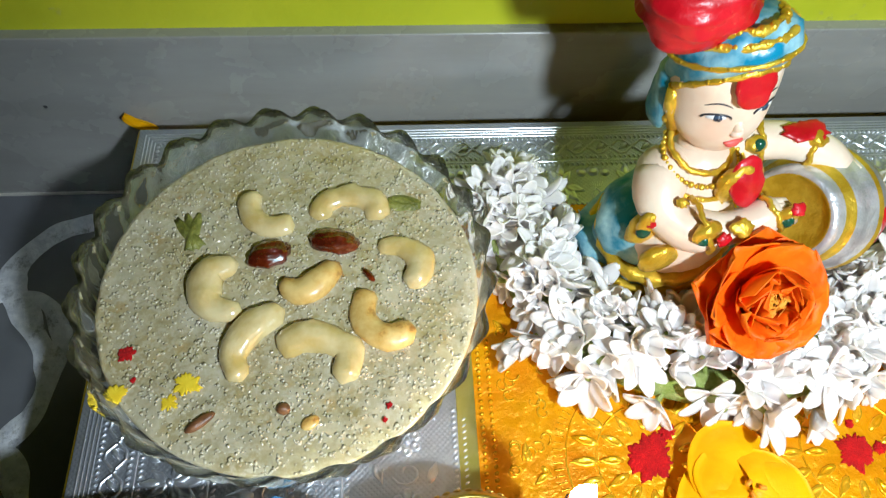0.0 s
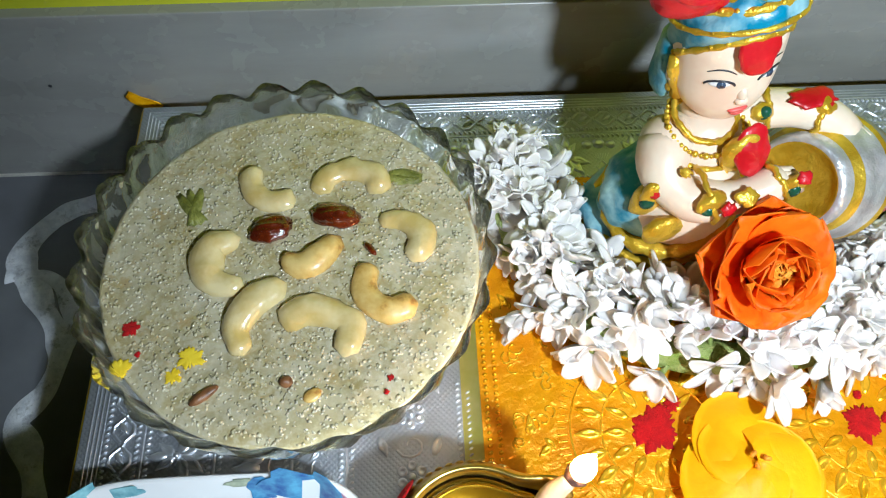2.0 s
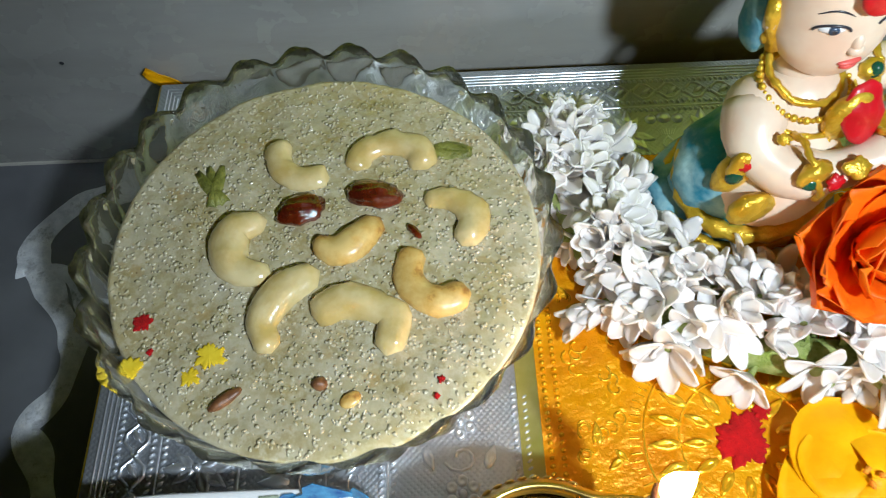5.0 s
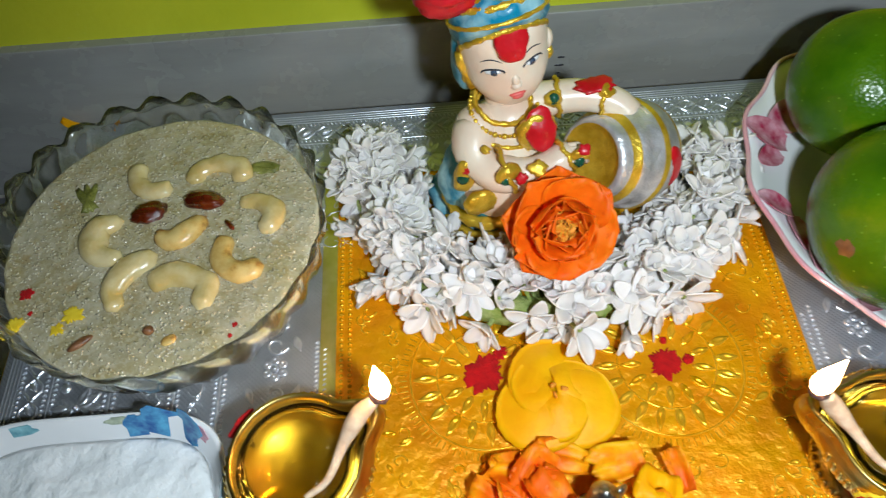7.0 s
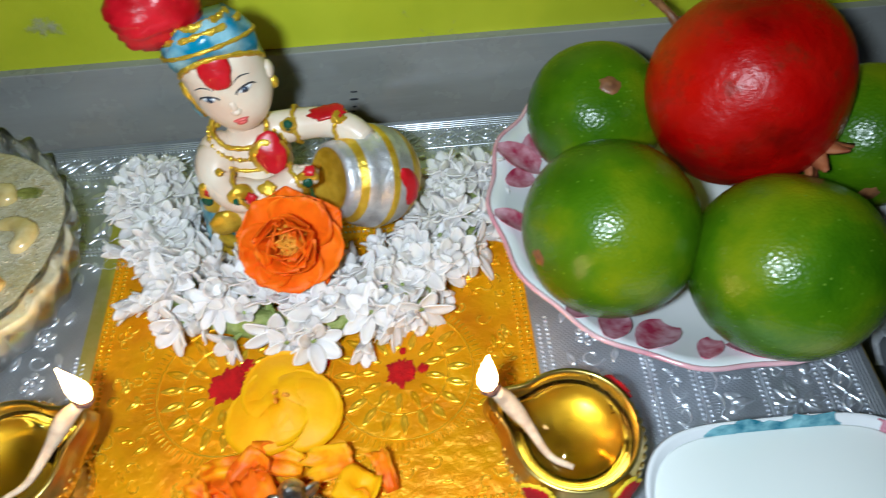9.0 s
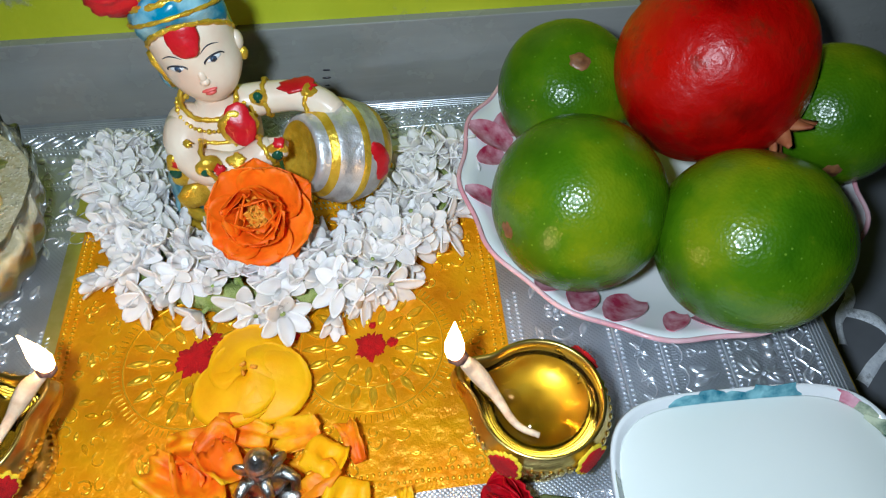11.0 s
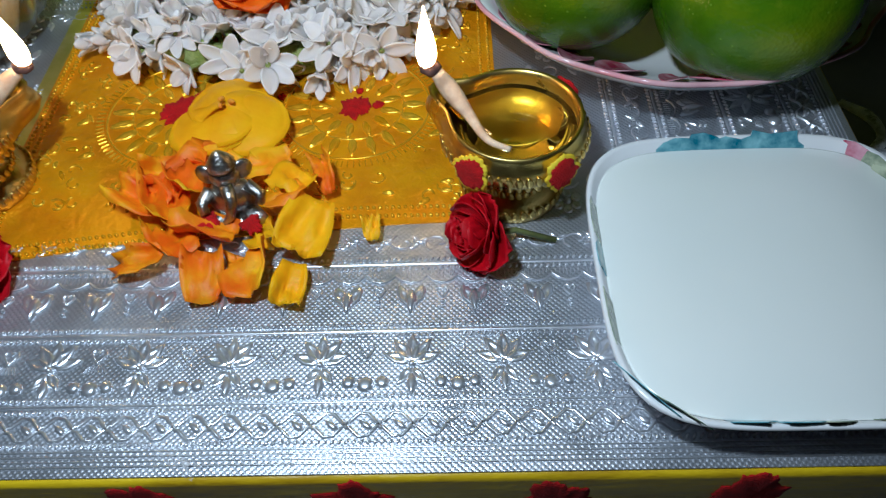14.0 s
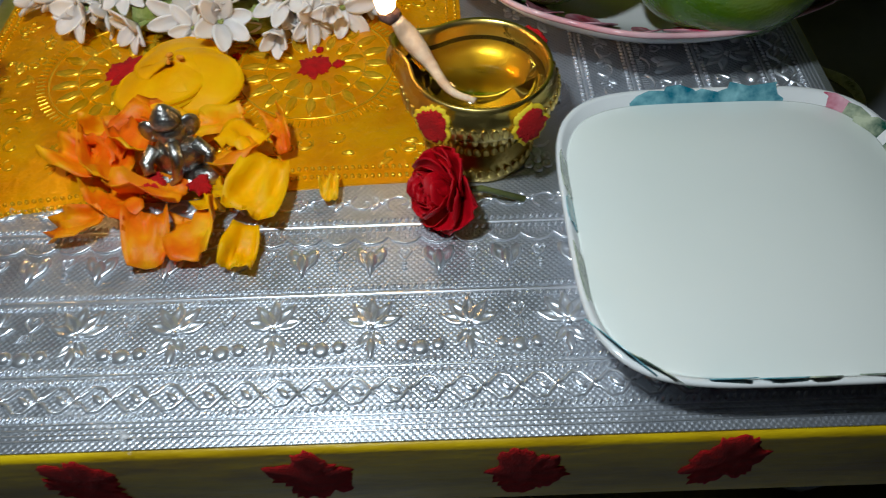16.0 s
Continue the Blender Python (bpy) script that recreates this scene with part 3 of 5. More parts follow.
class Side:
    """One side of the board: s along the edge, d inwards from it."""

    def __init__(self, relief, corner, along, inward, length, deep):
        self.r, self.c, self.u, self.v, self.length, self.deep = relief, corner, along, inward, length, deep
        self.turn = math.atan2(along[1], along[0])
        self.flip = 1 if along[0] * inward[1] - along[1] * inward[0] > 0 else -1

    def at(self, s, d):
        return self.c[0] + self.u[0] * s + self.v[0] * d, self.c[1] + self.u[1] * s + self.v[1] * d

    def steps(self, d, pitch):
        n = max(1, round((self.length - 2 * d) / pitch))
        return [d + (k + 0.5) * (self.length - 2 * d) / n for k in range(n)]

    def dome(self, s, d, rx, ry, turn, h, **more):
        self.r.dome(*self.at(s, d), rx, ry, self.turn + self.flip * turn, h, **more) if self.flip > 0 else self.r.dome(*self.at(s, d), rx, ry, self.turn + math.pi - turn, h, **more)

    def ridge(self, pts, w, h):
        self.r.ridge([self.at(*p) for p in pts], w, h)

    def line(self, d, w=0.0008, h=0.0004):
        self.ridge([(d, d), (self.length - d, d)], w, h)

    def rope(self, d, pitch=0.0024):
        for s in self.steps(d, pitch):
            self.dome(s, d, 0.0006, 0.0013, -0.6, 0.0005, n=6)

    def leaf(self, s, d, size, turn, h=0.0007, hollow=True):
        self.dome(s, d, size * 0.5, size * 1.18, turn, h, point=0.75, hollow=hollow)

    def heart(self, s, d, size):
        q = [(-0.0, -1.0), (-0.55, -0.35), (-0.85, 0.25), (-0.6, 0.75), (-0.2, 0.65), (0.0, 0.2), (0.2, 0.65), (0.6, 0.75), (0.85, 0.25), (0.55, -0.35), (0.0, -1.0)]
        self.ridge([(s + x * size, d + y * size) for x, y in q], 0.0009, 0.0006)

    def border(self):
        for d in (0.0035, 0.0052, 0.0069, 0.0086):
            self.line(d, 0.0009)
        for d in (0.0105, 0.0225):
            self.rope(d)
        for s in self.steps(0.0165, 0.0115):
            for g in (-1, 1):
                self.ridge([(s - 0.0055, 0.0165 + g * 0.0008), (s - 0.002, 0.0165 + g * 0.0042), (s + 0.001, 0.0165 + g * 0.0038), (s + 0.0055, 0.0165 - g * 0.0012)], 0.0016, 0.0008)
            self.leaf(s, 0.0165, 0.0028, 0.9, hollow=False)
            for k in range(3):
                self.ridge([(s - 0.001 + 0.001 * k, 0.0158), (s + 0.0004 + 0.001 * k, 0.0172)], 0.0003, 0.0011)
        self.line(0.0248, 0.0012)
        self.rope(0.0268)
        for k, s in enumerate(self.steps(0.0375, 0.016)):
            if k % 2:
                self.heart(s, 0.0445, 0.0032)
                for g in (-1, 0, 1):
                    self.dome(s + g * 0.0058, 0.032 - 0.0008 * (g == 0), 0.0026 + 0.0006 * (g == 0), 0.0026 + 0.0006 * (g == 0), 0, 0.0007)
                for g in range(-3, 4):
                    self.ridge([(s + g * 0.0008, 0.0405), (s + g * 0.0013, 0.0375)], 0.0004, 0.0004)
            else:
                for a, ln in ((0.0, 0.0055), (0.62, 0.0055), (-0.62, 0.0055), (1.25, 0.005), (-1.25, 0.005)):
                    self.leaf(s - math.sin(a) * 0.0058, 0.0395 + math.cos(a) * 0.0058, ln, a)
                for a in (2.5, -2.5):
                    self.leaf(s - math.sin(a) * 0.0042, 0.0375 + math.cos(a) * 0.0042, 0.004, a)
                self.leaf(s, 0.031, 0.0042, math.pi, hollow=False)
                self.dome(s, 0.0385, 0.0014, 0.0014, 0, 0.0011)
        self.rope(0.0505)
        self.line(0.0525, 0.0018)
        self.rope(0.0548)
        for k, s in enumerate(self.steps(0.0665, 0.01175)):
            if k % 2:
                self.heart(s, 0.069, 0.0026)
                self.dome(s, 0.0645, 0.0009, 0.0009, 0, 0.0006, n=6)
                self.dome(s, 0.0622, 0.0009, 0.0009, 0, 0.0006, n=6)
            else:
                for a, g in ((math.pi - 0.42, 1), (math.pi + 0.42, -1)):
                    self.leaf(s + g * 0.0024, 0.0668, 0.0052, a)
                self.leaf(s, 0.0648, 0.005, math.pi, 0.0009, hollow=False)
            p = 0.00587
            self.ridge([(s - p, 0.0765), (s - p * 0.6, 0.0742), (s, 0.0732), (s + p * 0.6, 0.0742), (s + p, 0.0765)], 0.0011, 0.0007)
            for g in range(-3, 4):
                self.ridge([(s + g * 0.0014, 0.0785), (s + g * 0.0014, 0.0755 + 0.0004 * abs(g))], 0.0005, 0.0004)
        self.rope(0.0802)
        self.line(0.0822, 0.0016)
        self.rope(0.0842)
        if self.deep > 0.09:
            for k, s in enumerate(self.steps(0.0925, 0.0135)):
                q = [(0.0062 * math.cos(a) * f, 0.0044 * math.sin(a) * f) for a, f in ((4.2 - 0.55 * i, 1 - 0.08 * i) for i in range(11))]
                g = -1 if k % 2 else 1
                self.ridge([(s + x, 0.0925 + g * y) for x, y in q], 0.001, 0.0006)
                for a in (0.5, 2.2, 3.9):
                    self.leaf(s + 0.0058 + 0.0022 * math.cos(a), 0.0925 + 0.0022 * math.sin(a), 0.0022, a - 1.57, 0.0006)
        if self.deep > 0.12:
            self.rope(0.101)
            self.rope(0.105)
            self.line(0.103, 0.0014)
            for k, s in enumerate(self.steps(0.1, 0.0235)):
                for i in range(6):
                    a = i * math.pi / 3
                    self.dome(s + 0.0042 * math.cos(a), 0.128 + 0.0042 * math.sin(a), 0.0021, 0.0021, 0, 0.0007, hollow=True)
                self.dome(s, 0.128, 0.0016, 0.0016, 0, 0.0009)
                g = -1 if k % 2 else 1
                q = [(0.0052 * math.cos(a) * f, 0.006 * math.sin(a) * f) for a, f in ((4.4 - 0.6 * i, 1 - 0.07 * i) for i in range(11))]
                self.ridge([(s + 0.0118 + x, 0.128 + g * y) for x, y in q], 0.0013, 0.0007)
                self.leaf(s + 0.0118, 0.117, 0.004, 1.2 * g, 0.0007)
                self.leaf(s + 0.0118, 0.138, 0.004, -1.2 * g, 0.0007)
            self.rope(0.147)
            self.rope(0.151)


relief = Relief()
W, D = X1 - X0 - 0.004, Y1 - Y0 - 0.004
Side(relief, (X0 + 0.002, Y0 + 0.002), (1, 0), (0, 1), W, 0.1).border()
Side(relief, (X0 + 0.002, Y1 - 0.002), (1, 0), (0, -1), W, 0.1).border()
Side(relief, (X0 + 0.002, Y0 + 0.002), (0, 1), (1, 0), D, 0.157).border()
Side(relief, (X1 - 0.002, Y0 + 0.002), (0, 1), (-1, 0), D, 0.157).border()
relief.object("embossing", M_SILVER_RAISED, silver_foil, "raised silver flowers, leaves, hearts and rope lines")
bm = bmesh.new()
box(bm, (GX0 - 0.0075, -0.006, -0.0002), (GX0, GY1, 0.0005), 0.0002)
part("pale_gold_strip", bm, M_GREEN_GOLD, board, "pale greenish gold strip beside the panel")

gold = Relief()
GZ = 0.0006
rng = random.Random(33)
for cx, cy in ((0.084, 0.08), (0.166, 0.08)):
    for ring_r, count, ln in ((0.0165, 13, 0.0055), (0.027, 20, 0.0062)):
        for k in range(count):
            a = 2 * math.pi * (k + 0.5 * (count % 2)) / count
            gold.dome(cx + ring_r * math.cos(a), cy + ring_r * math.sin(a), ln * 0.36, ln, a - 1.571, 0.0009, z=GZ, point=0.6, hollow=True)
    for rr in (0.022, 0.034):
        gold.ridge([(cx + rr * math.cos(q), cy + rr * math.sin(q)) for q in (2 * math.pi * i / 60 for i in range(61))], 0.001, 0.0006, GZ)
    for k in range(90):
        a = 2 * math.pi * k / 90
        gold.ridge([(cx + 0.0355 * math.cos(a), cy + 0.0355 * math.sin(a)), (cx + 0.039 * math.cos(a), cy + 0.039 * math.sin(a))], 0.0007, 0.0006, GZ)
for x in [GX0 + 0.003 + 0.0026 * k for k in range(81)]:
    y0 = -0.008 + 0.018 * min(1, (x - GX0) / 0.15)
    for off in (0.003, 0.0075):
        gold.dome(x, y0 + off, 0.0009, 0.0011, 0.5, 0.0006, z=GZ, n=6)
for y in [0.012 + 0.0026 * k for k in range(72)]:
    for x in (GX0 + 0.0025, GX0 + 0.0065, GX1 - 0.0025, GX1 - 0.0065):
        gold.dome(x, y, 0.0011, 0.0009, 0.5, 0.0006, z=GZ, n=6)
for k in range(620):
    x, y = rng.uniform(GX0 + 0.011, GX1 - 0.011), rng.uniform(0.019, GY1 - 0.004)
    if min(math.hypot(x - 0.084, y - 0.08), math.hypot(x - 0.166, y - 0.08)) < 0.041:
        continue
    a0, g, size = rng.uniform(0, 6.28), rng.choice((-1, 1)), rng.uniform(0.0022, 0.0045)
    if k % 3:
        gold.ridge([(x + size * (1 - 0.08 * i) * math.cos(a0 + g * 0.5 * i), y + size * (1 - 0.08 * i) * math.sin(a0 + g * 0.5 * i)) for i in range(10)], 0.0011, 0.0007, GZ)
    else:
        gold.dome(x, y, size * 0.4, size, a0, 0.0008, z=GZ, point=0.7, hollow=True)
gold.object("gold_embossing", M_GOLD_RAISED, gold_foil, "raised gold petals and scrolls")


# ---- glass bowl of pudding ----
BOWL = (-0.0525, 0.1365)
bowl = empty("glass_bowl", (BOWL[0], BOWL[1], 0.0), "clear cut glass bowl with a scalloped rim, full of pudding", "bowl")
SCALLOPS = 24


def flute(depths):
    def shape(a, i):
        twist = 0.9 * i / 10
        return 1 + depths[i][0] * math.cos(SCALLOPS * (a + twist * 0.5)), depths[i][1] * math.cos(SCALLOPS * (a + twist * 0.5))
    return shape


outer = [(0.034, 0.0), (0.038, 0.0012), (0.048, 0.008), (0.0575, 0.017), (0.0645, 0.029), (0.069, 0.041), (0.0708, 0.05), (0.0718, 0.0565), (0.0725, 0.0595)]
inner = [(0.0712, 0.0598), (0.0703, 0.056), (0.0692, 0.049), (0.0672, 0.041), (0.0626, 0.03), (0.0555, 0.019), (0.0455, 0.0105), (0.032, 0.006)]
waves = [(0, 0), (0.0, 0), (0.016, 0), (0.022, 0), (0.022, 0), (0.02, 0), (0.018, 0.0004), (0.02, 0.0012), (0.022, 0.0018)]
waves += [(0.02, 0.0018), (0.01, 0.001), (0.003, 0), (0.003, 0), (0, 0), (0, 0), (0, 0), (0, 0)]
bm = bmesh.new()
rings = lathe(bm, outer + inner, 240, shape=flute(waves))
cap(bm, rings[0], flip=True)
cap(bm, rings[-1])
glass = part("glass", bm, M_GLASS, bowl, "clear fluted glass")
glass.visible_shadow = False
bm = bmesh.new()
SURF = 0.0475
prof = [(0.031, 0.0064), (0.045, 0.011), (0.055, 0.0195), (0.062, 0.0305), (0.0666, 0.0413), (0.0684, SURF - 0.0002)]
n_rings = 60
prof += [(0.0684 * (1 - k / n_rings), SURF) for k in range(1, n_rings)]
rings = lathe(bm, prof, 150)
for k, ring in enumerate(rings[5:]):
    for v in ring:
        w = Vector((v.co.x, v.co.y, 0))
        v.co.z += 0.0004 * noise.noise(w * 260) + 0.0007 * noise.noise(w * 110) + 0.0002 * noise.noise(w * 620)
cap(bm, rings[0], flip=True)
cap(bm, rings[-1])
pudding = tagged(link_mesh("pudding", bm, M_PUDDING), "thick grainy cream pudding filling the glass bowl", "pudding")
pudding.matrix_world = pose(BOWL[0], BOWL[1], 0)
rng = random.Random(2)
ico = bmesh.new()
bmesh.ops.create_icosphere(ico, subdivisions=1, radius=1)
ball_v = [v.co.copy() for v in ico.verts]
ball_f = [[v.index for v in f.verts] for f in ico.faces]
ico.free()
verts, faces = [], []
for k in range(4200):
    a, r = rng.uniform(0, 2 * math.pi), 0.0672 * math.sqrt(rng.random())
    c = Vector((r * math.cos(a), r * math.sin(a), SURF))
    c.z += 0.0004 * noise.noise(Vector((c.x, c.y, 0)) * 260) + 0.0007 * noise.noise(Vector((c.x, c.y, 0)) * 110) - 0.00002
    w = rng.uniform(0.0004, 0.0009)
    m = pose(*c, rng.uniform(-25, 25), rng.uniform(-25, 25), rng.uniform(0, 180))
    base = len(verts)
    verts += [m @ Vector((v.x * w * 1.3, v.y * w, v.z * w * 0.17)) for v in ball_v]
    faces += [[base + i for i in f] for f in ball_f]
me = bpy.data.meshes.new("grain_layer")
me.from_pydata(verts, [], faces)
me.materials.append(M_GRAIN)
for p in me.polygons:
    p.use_smooth = True
grains = new("grain_layer", me)
grains.parent = pudding
tagged(grains, "swollen glossy grains", kind="stuff")


def cashew(points, fat, material, label, seed):
    """A curved nut lying half sunk on the pudding."""
    bm = bmesh.new()
    path = spline([(x, y, SURF + 0.0002) for x, y in points], 6)
    n = len(path) - 1
    radii = []
    for i in range(n + 1):
        t = i / n
        r = 1.08 * fat * (0.78 + 0.28 * math.sin(math.pi * t) + 0.12 * math.cos(2 * math.pi * t * 0.9 + seed))
        radii.append(r * min(1.0, (1 - abs(2 * t - 1) ** 7) ** 0.5 + 0.12))
    tube(bm, path, radii, 20, squash=0.74)
    for v in bm.verts:
        v.co += Vector((1, 1, 1)) * (0.0009 * noise.noise(v.co * 150) + 0.0004 * noise.noise(v.co * 420))
    return tagged(link_mesh("cashew_nut", bm, material), label, "nut", "cashews on the pudding")


pale, brown = "pale fried cashew nut resting on the pudding", "cashew nut with a browned edge on the pudding"
cashew([(-0.071, 0.178), (-0.0685, 0.167), (-0.062, 0.162), (-0.052, 0.163)], 0.0043, M_CASHEW, "split cashew nut resting on the pudding", 0)
cashew([(-0.043, 0.165), (-0.041, 0.172), (-0.032, 0.1755), (-0.0225, 0.172), (-0.0195, 0.164)], 0.0048, M_CASHEW, pale, 1)
cashew([(-0.021, 0.152), (-0.011, 0.152), (-0.0045, 0.144), (-0.009, 0.134)], 0.0045, M_CASHEW, pale, 2)
cashew([(-0.057, 0.137), (-0.046, 0.135), (-0.0345, 0.146)], 0.0047, M_CASHEW_BROWN, brown, 3)
cashew([(-0.072, 0.147), (-0.0825, 0.142), (-0.0815, 0.13), (-0.069, 0.1255)], 0.0052, M_CASHEW, pale, 4)
cashew([(-0.054, 0.1265), (-0.0655, 0.12), (-0.0705, 0.11), (-0.067, 0.1005)], 0.005, M_CASHEW, pale, 5)
cashew([(-0.056, 0.112), (-0.044, 0.1165), (-0.031, 0.111), (-0.033, 0.0985)], 0.0053, M_CASHEW, pale, 6)
cashew([(-0.0245, 0.1345), (-0.026, 0.123), (-0.019, 0.115), (-0.0075, 0.117)], 0.0046, M_CASHEW_BROWN, "golden cashew nut resting on the pudding", 7)


def raisin(x, y, size, turn, seed):
    bm = bmesh.new()
    made = blob(bm, (0, 0, 0), size, (0, 0, turn), u=28, v=18)
    for v in made:
        a = math.atan2(v.co.z, v.co.y)
        v.co *= 1 + 0.2 * noise.noise(v.co * 260 + Vector((seed, 0, 0))) + 0.08 * math.sin(9 * a + seed + 90 * v.co.x)
    ob = tagged(link_mesh("raisin", bm, M_RAISIN), "plump dark fried raisin resting on the pudding", "raisin", "raisins on the pudding")
    ob.matrix_world = pose(x, y, SURF + 0.0005)


raisin(-0.061, 0.1495, (0.0079, 0.0054, 0.004), 20, 1)
raisin(-0.037, 0.1545, (0.0094, 0.0048, 0.004), -12, 5)


def cardamom(x, y, length, wide, turn, label, split):
    bm = bmesh.new()
    for k in range(3):
        a = (k - 1) * split
        m = pose(x, y, SURF + 0.0012, 0, 0, turn + a) @ pose(0, -length / 2, 0, 4, 25 * (k - 1), 0)
        sheet_solid(bm, (0, 0, 0), wide, length, -0.7, -0.12, m, thick=0.0006, ruffle=0.0008, seed=k + 1)
    return tagged(link_mesh("cardamom_pod", bm, M_CARDAMOM), label, "spice")


cardamom(-0.091, 0.161, 0.017, 0.008, 18, "split green cardamom husk lying on the pudding", 24)
cardamom(-0.0105, 0.1715, 0.0135, 0.009, 82, "green cardamom pod lying on the pudding", 5)


def crumb(name, x, y, size, turn, material, label, category, seed):
    bm = bmesh.new()
    blob(bm, (0, 0, 0), size, (0, 0, turn), u=14, v=9, wobble=0.3 * min(size), freq=500)
    ob = tagged(link_mesh(name, bm, material), label, category)
    ob.matrix_world = pose(x, y, SURF + 0.0004)


crumb("nut_flake", -0.079, 0.087, (0.0058, 0.0018, 0.0014), 35, M_BITS, "thin brown fried flake in the pudding", "flake", 1)
crumb("clove_bud", -0.052, 0.0905, (0.0024, 0.002, 0.0018), 0, M_BITS, "round brown clove bud in the pudding", "spice", 2)
crumb("nut_flake", -0.043, 0.0855, (0.0034, 0.0022, 0.001), 30, M_CASHEW_BROWN, "small brown nut piece in the pudding", "flake", 3)
crumb("nut_flake", -0.024, 0.14, (0.0034, 0.0014, 0.0015), -50, M_RAISIN, "dark raisin scrap in the pudding", "flake", 4)


def daub(name, x, y, z, radius, height, seed, material, label, flat=None, spill=0.45):
    bm = bmesh.new()
    powder(bm, (x, y, z), radius, height, seed, flat, spill)
    return tagged(link_mesh(name, bm, material), label, "powder")


for i, (x, y, r) in enumerate(((-0.107, 0.112, 0.0032), (-0.103, 0.1025, 0.0011), (-0.017, 0.0905, 0.0012), (-0.0185, 0.0855, 0.001))):
    daub("red_powder_speck", x, y, SURF + 0.0004, r, 0.0003, 11 + i, M_KUMKUM, "speck of red powder on the pudding", None, 0.5)
for i, (x, y, r) in enumerate(((-0.085, 0.1005, 0.0048), (-0.09, 0.094, 0.0035), (-0.108, 0.0975, 0.004))):
    daub("yellow_powder_speck", x, y, SURF + 0.0003, r, 0.0004, 31 + i, M_TURMERIC, "smear of yellow turmeric on the pudding", None, 0.5)

# ---- statue ----
bm = bmesh.new()
IV, TQ, GD, SV, RD, DK, GR, PK, WH, BL = range(10)


def band(m, rx, ry, thick, slot, start=0.0, stop=360.0, steps=48):
    """A moulded band: an uneven ring, or a part of one, in the plane of m."""
    pts = []
    for k in range(steps + 1):
        a = math.radians(start + (stop - start) * k / steps)
        pts.append(m @ Vector((rx * math.cos(a), ry * math.sin(a), 0.0004 * math.sin(7 * a))))
    tube(bm, pts, [thick * (1 + 0.22 * math.sin(k * 2.3)) for k in range(steps + 1)], 8, slot)


def patch(place, normal, size, slot, seed, lift=0.0012):
    """A daub of paint or powder on the curved surface, with a ragged edge."""
    m = Matrix.Translation(place) @ Vector(normal).to_track_quat("Z", "Y").to_matrix().to_4x4() @ Matrix.Diagonal((*size, 1, 1))
    first = len(bm.faces)
    powder(bm, (0, 0, 0), 1.0, lift, seed, m, 0.35, 28)
    bm.faces.ensure_lookup_table()
    for f in list(bm.faces)[first:]:
        f.material_index = slot


blob(bm, (0.1, 0.177, 0.011), (0.036, 0.027, 0.012), slot=TQ, u=32, v=14, wobble=0.003)
blob(bm, (0.0955, 0.173, 0.028), (0.0255, 0.0225, 0.026), (0, 12, 20), slot=TQ, u=36, v=20, wobble=0.003, freq=120)
blob(bm, (0.1, 0.166, 0.038), (0.0215, 0.0205, 0.0245), (0, 15, 10), slot=IV)
blob(bm, (0.1025, 0.1765, 0.0545), (0.0185, 0.0155, 0.021), (0, 10, 0), slot=IV)
band(pose(0.0975, 0.169, 0.029, 10, -14, 0), 0.0245, 0.023, 0.0034, GD)
band(pose(0.0965, 0.171, 0.02, 10, -14, 0), 0.027, 0.0255, 0.0022, GD)
blob(bm, (0.0825, 0.1575, 0.048), (0.006, 0.0045, 0.011), (0, 15, 0), slot=GD, wobble=0.0012, freq=250)
blob(bm, (0.1015, 0.182, 0.074), (0.0092, 0.009, 0.01), slot=IV)
HEAD = Vector((0.1005, 0.184, 0.0985))
FACE = Vector((0.156, -0.988, 0.0))
UP = (Matrix.Rotation(math.radians(9), 3, -FACE) @ Vector((0, 0, 1))).normalized()
UP = UP if UP.x < 0 else Vector((-UP.x, -UP.y, UP.z))
SIDEWAYS = FACE.cross(UP) * -1
HEAD_M = Matrix((SIDEWAYS, -FACE, UP)).transposed().to_4x4()
HEAD_M.translation = HEAD
SKULL = [(0.0035, 0.0035, -0.0232), (0.0092, 0.009, -0.0208), (0.0142, 0.0134, -0.0155), (0.0174, 0.0162, -0.0085), (0.0184, 0.0172, 0.0), (0.0184, 0.0173, 0.008), (0.0174, 0.0165, 0.0155), (0.0138, 0.0132, 0.0215), (0.005, 0.005, 0.026)]
SKULL = spline(SKULL, 5)


def skull(h):
    """Half width, half depth and forward shift of the head at height h."""
    hs = [p.z for p in SKULL]
    return np.interp(h, hs, [p.x for p in SKULL]), np.interp(h, hs, [p.y for p in SKULL]), 0.0055 * max(0.0, -h / 0.0232) ** 1.6


def on_face(u, h, out=0.0):
    """A point on the face: u sideways, h up, from the head's middle."""
    w, d, shift = skull(h)
    return HEAD_M @ Vector((u, -(shift + d * math.sqrt(max(0.05, 1 - (u / w) ** 2)) + out), h))


def head_ring(h, grow=1.0, dip=0.0):
    """A ring round the head; dip lowers it from the front to the back."""
    out = []
    for k in range(48):
        a = 2 * math.pi * k / 48
        hh = h - dip * (0.5 + 0.5 * math.sin(a))
        w, d, shift = skull(max(-0.008, min(hh, 0.012)))
        out.append(HEAD_M @ Vector((w * grow * math.cos(a), d * grow * math.sin(a) - shift, hh)))
    return out


def hoops(loops, slot, closed=True):
    rings = [[bm.verts.new(p) for p in ring] for ring in loops]
    for r0, r1 in zip(rings, rings[1:]):
        for k in range(48):
            bm.faces.new((r0[k], r0[(k + 1) % 48], r1[(k + 1) % 48], r1[k])).material_index = slot
    if closed:
        bm.faces.new(rings[0][::-1]).material_index = slot
        bm.faces.new(rings[-1]).material_index = slot


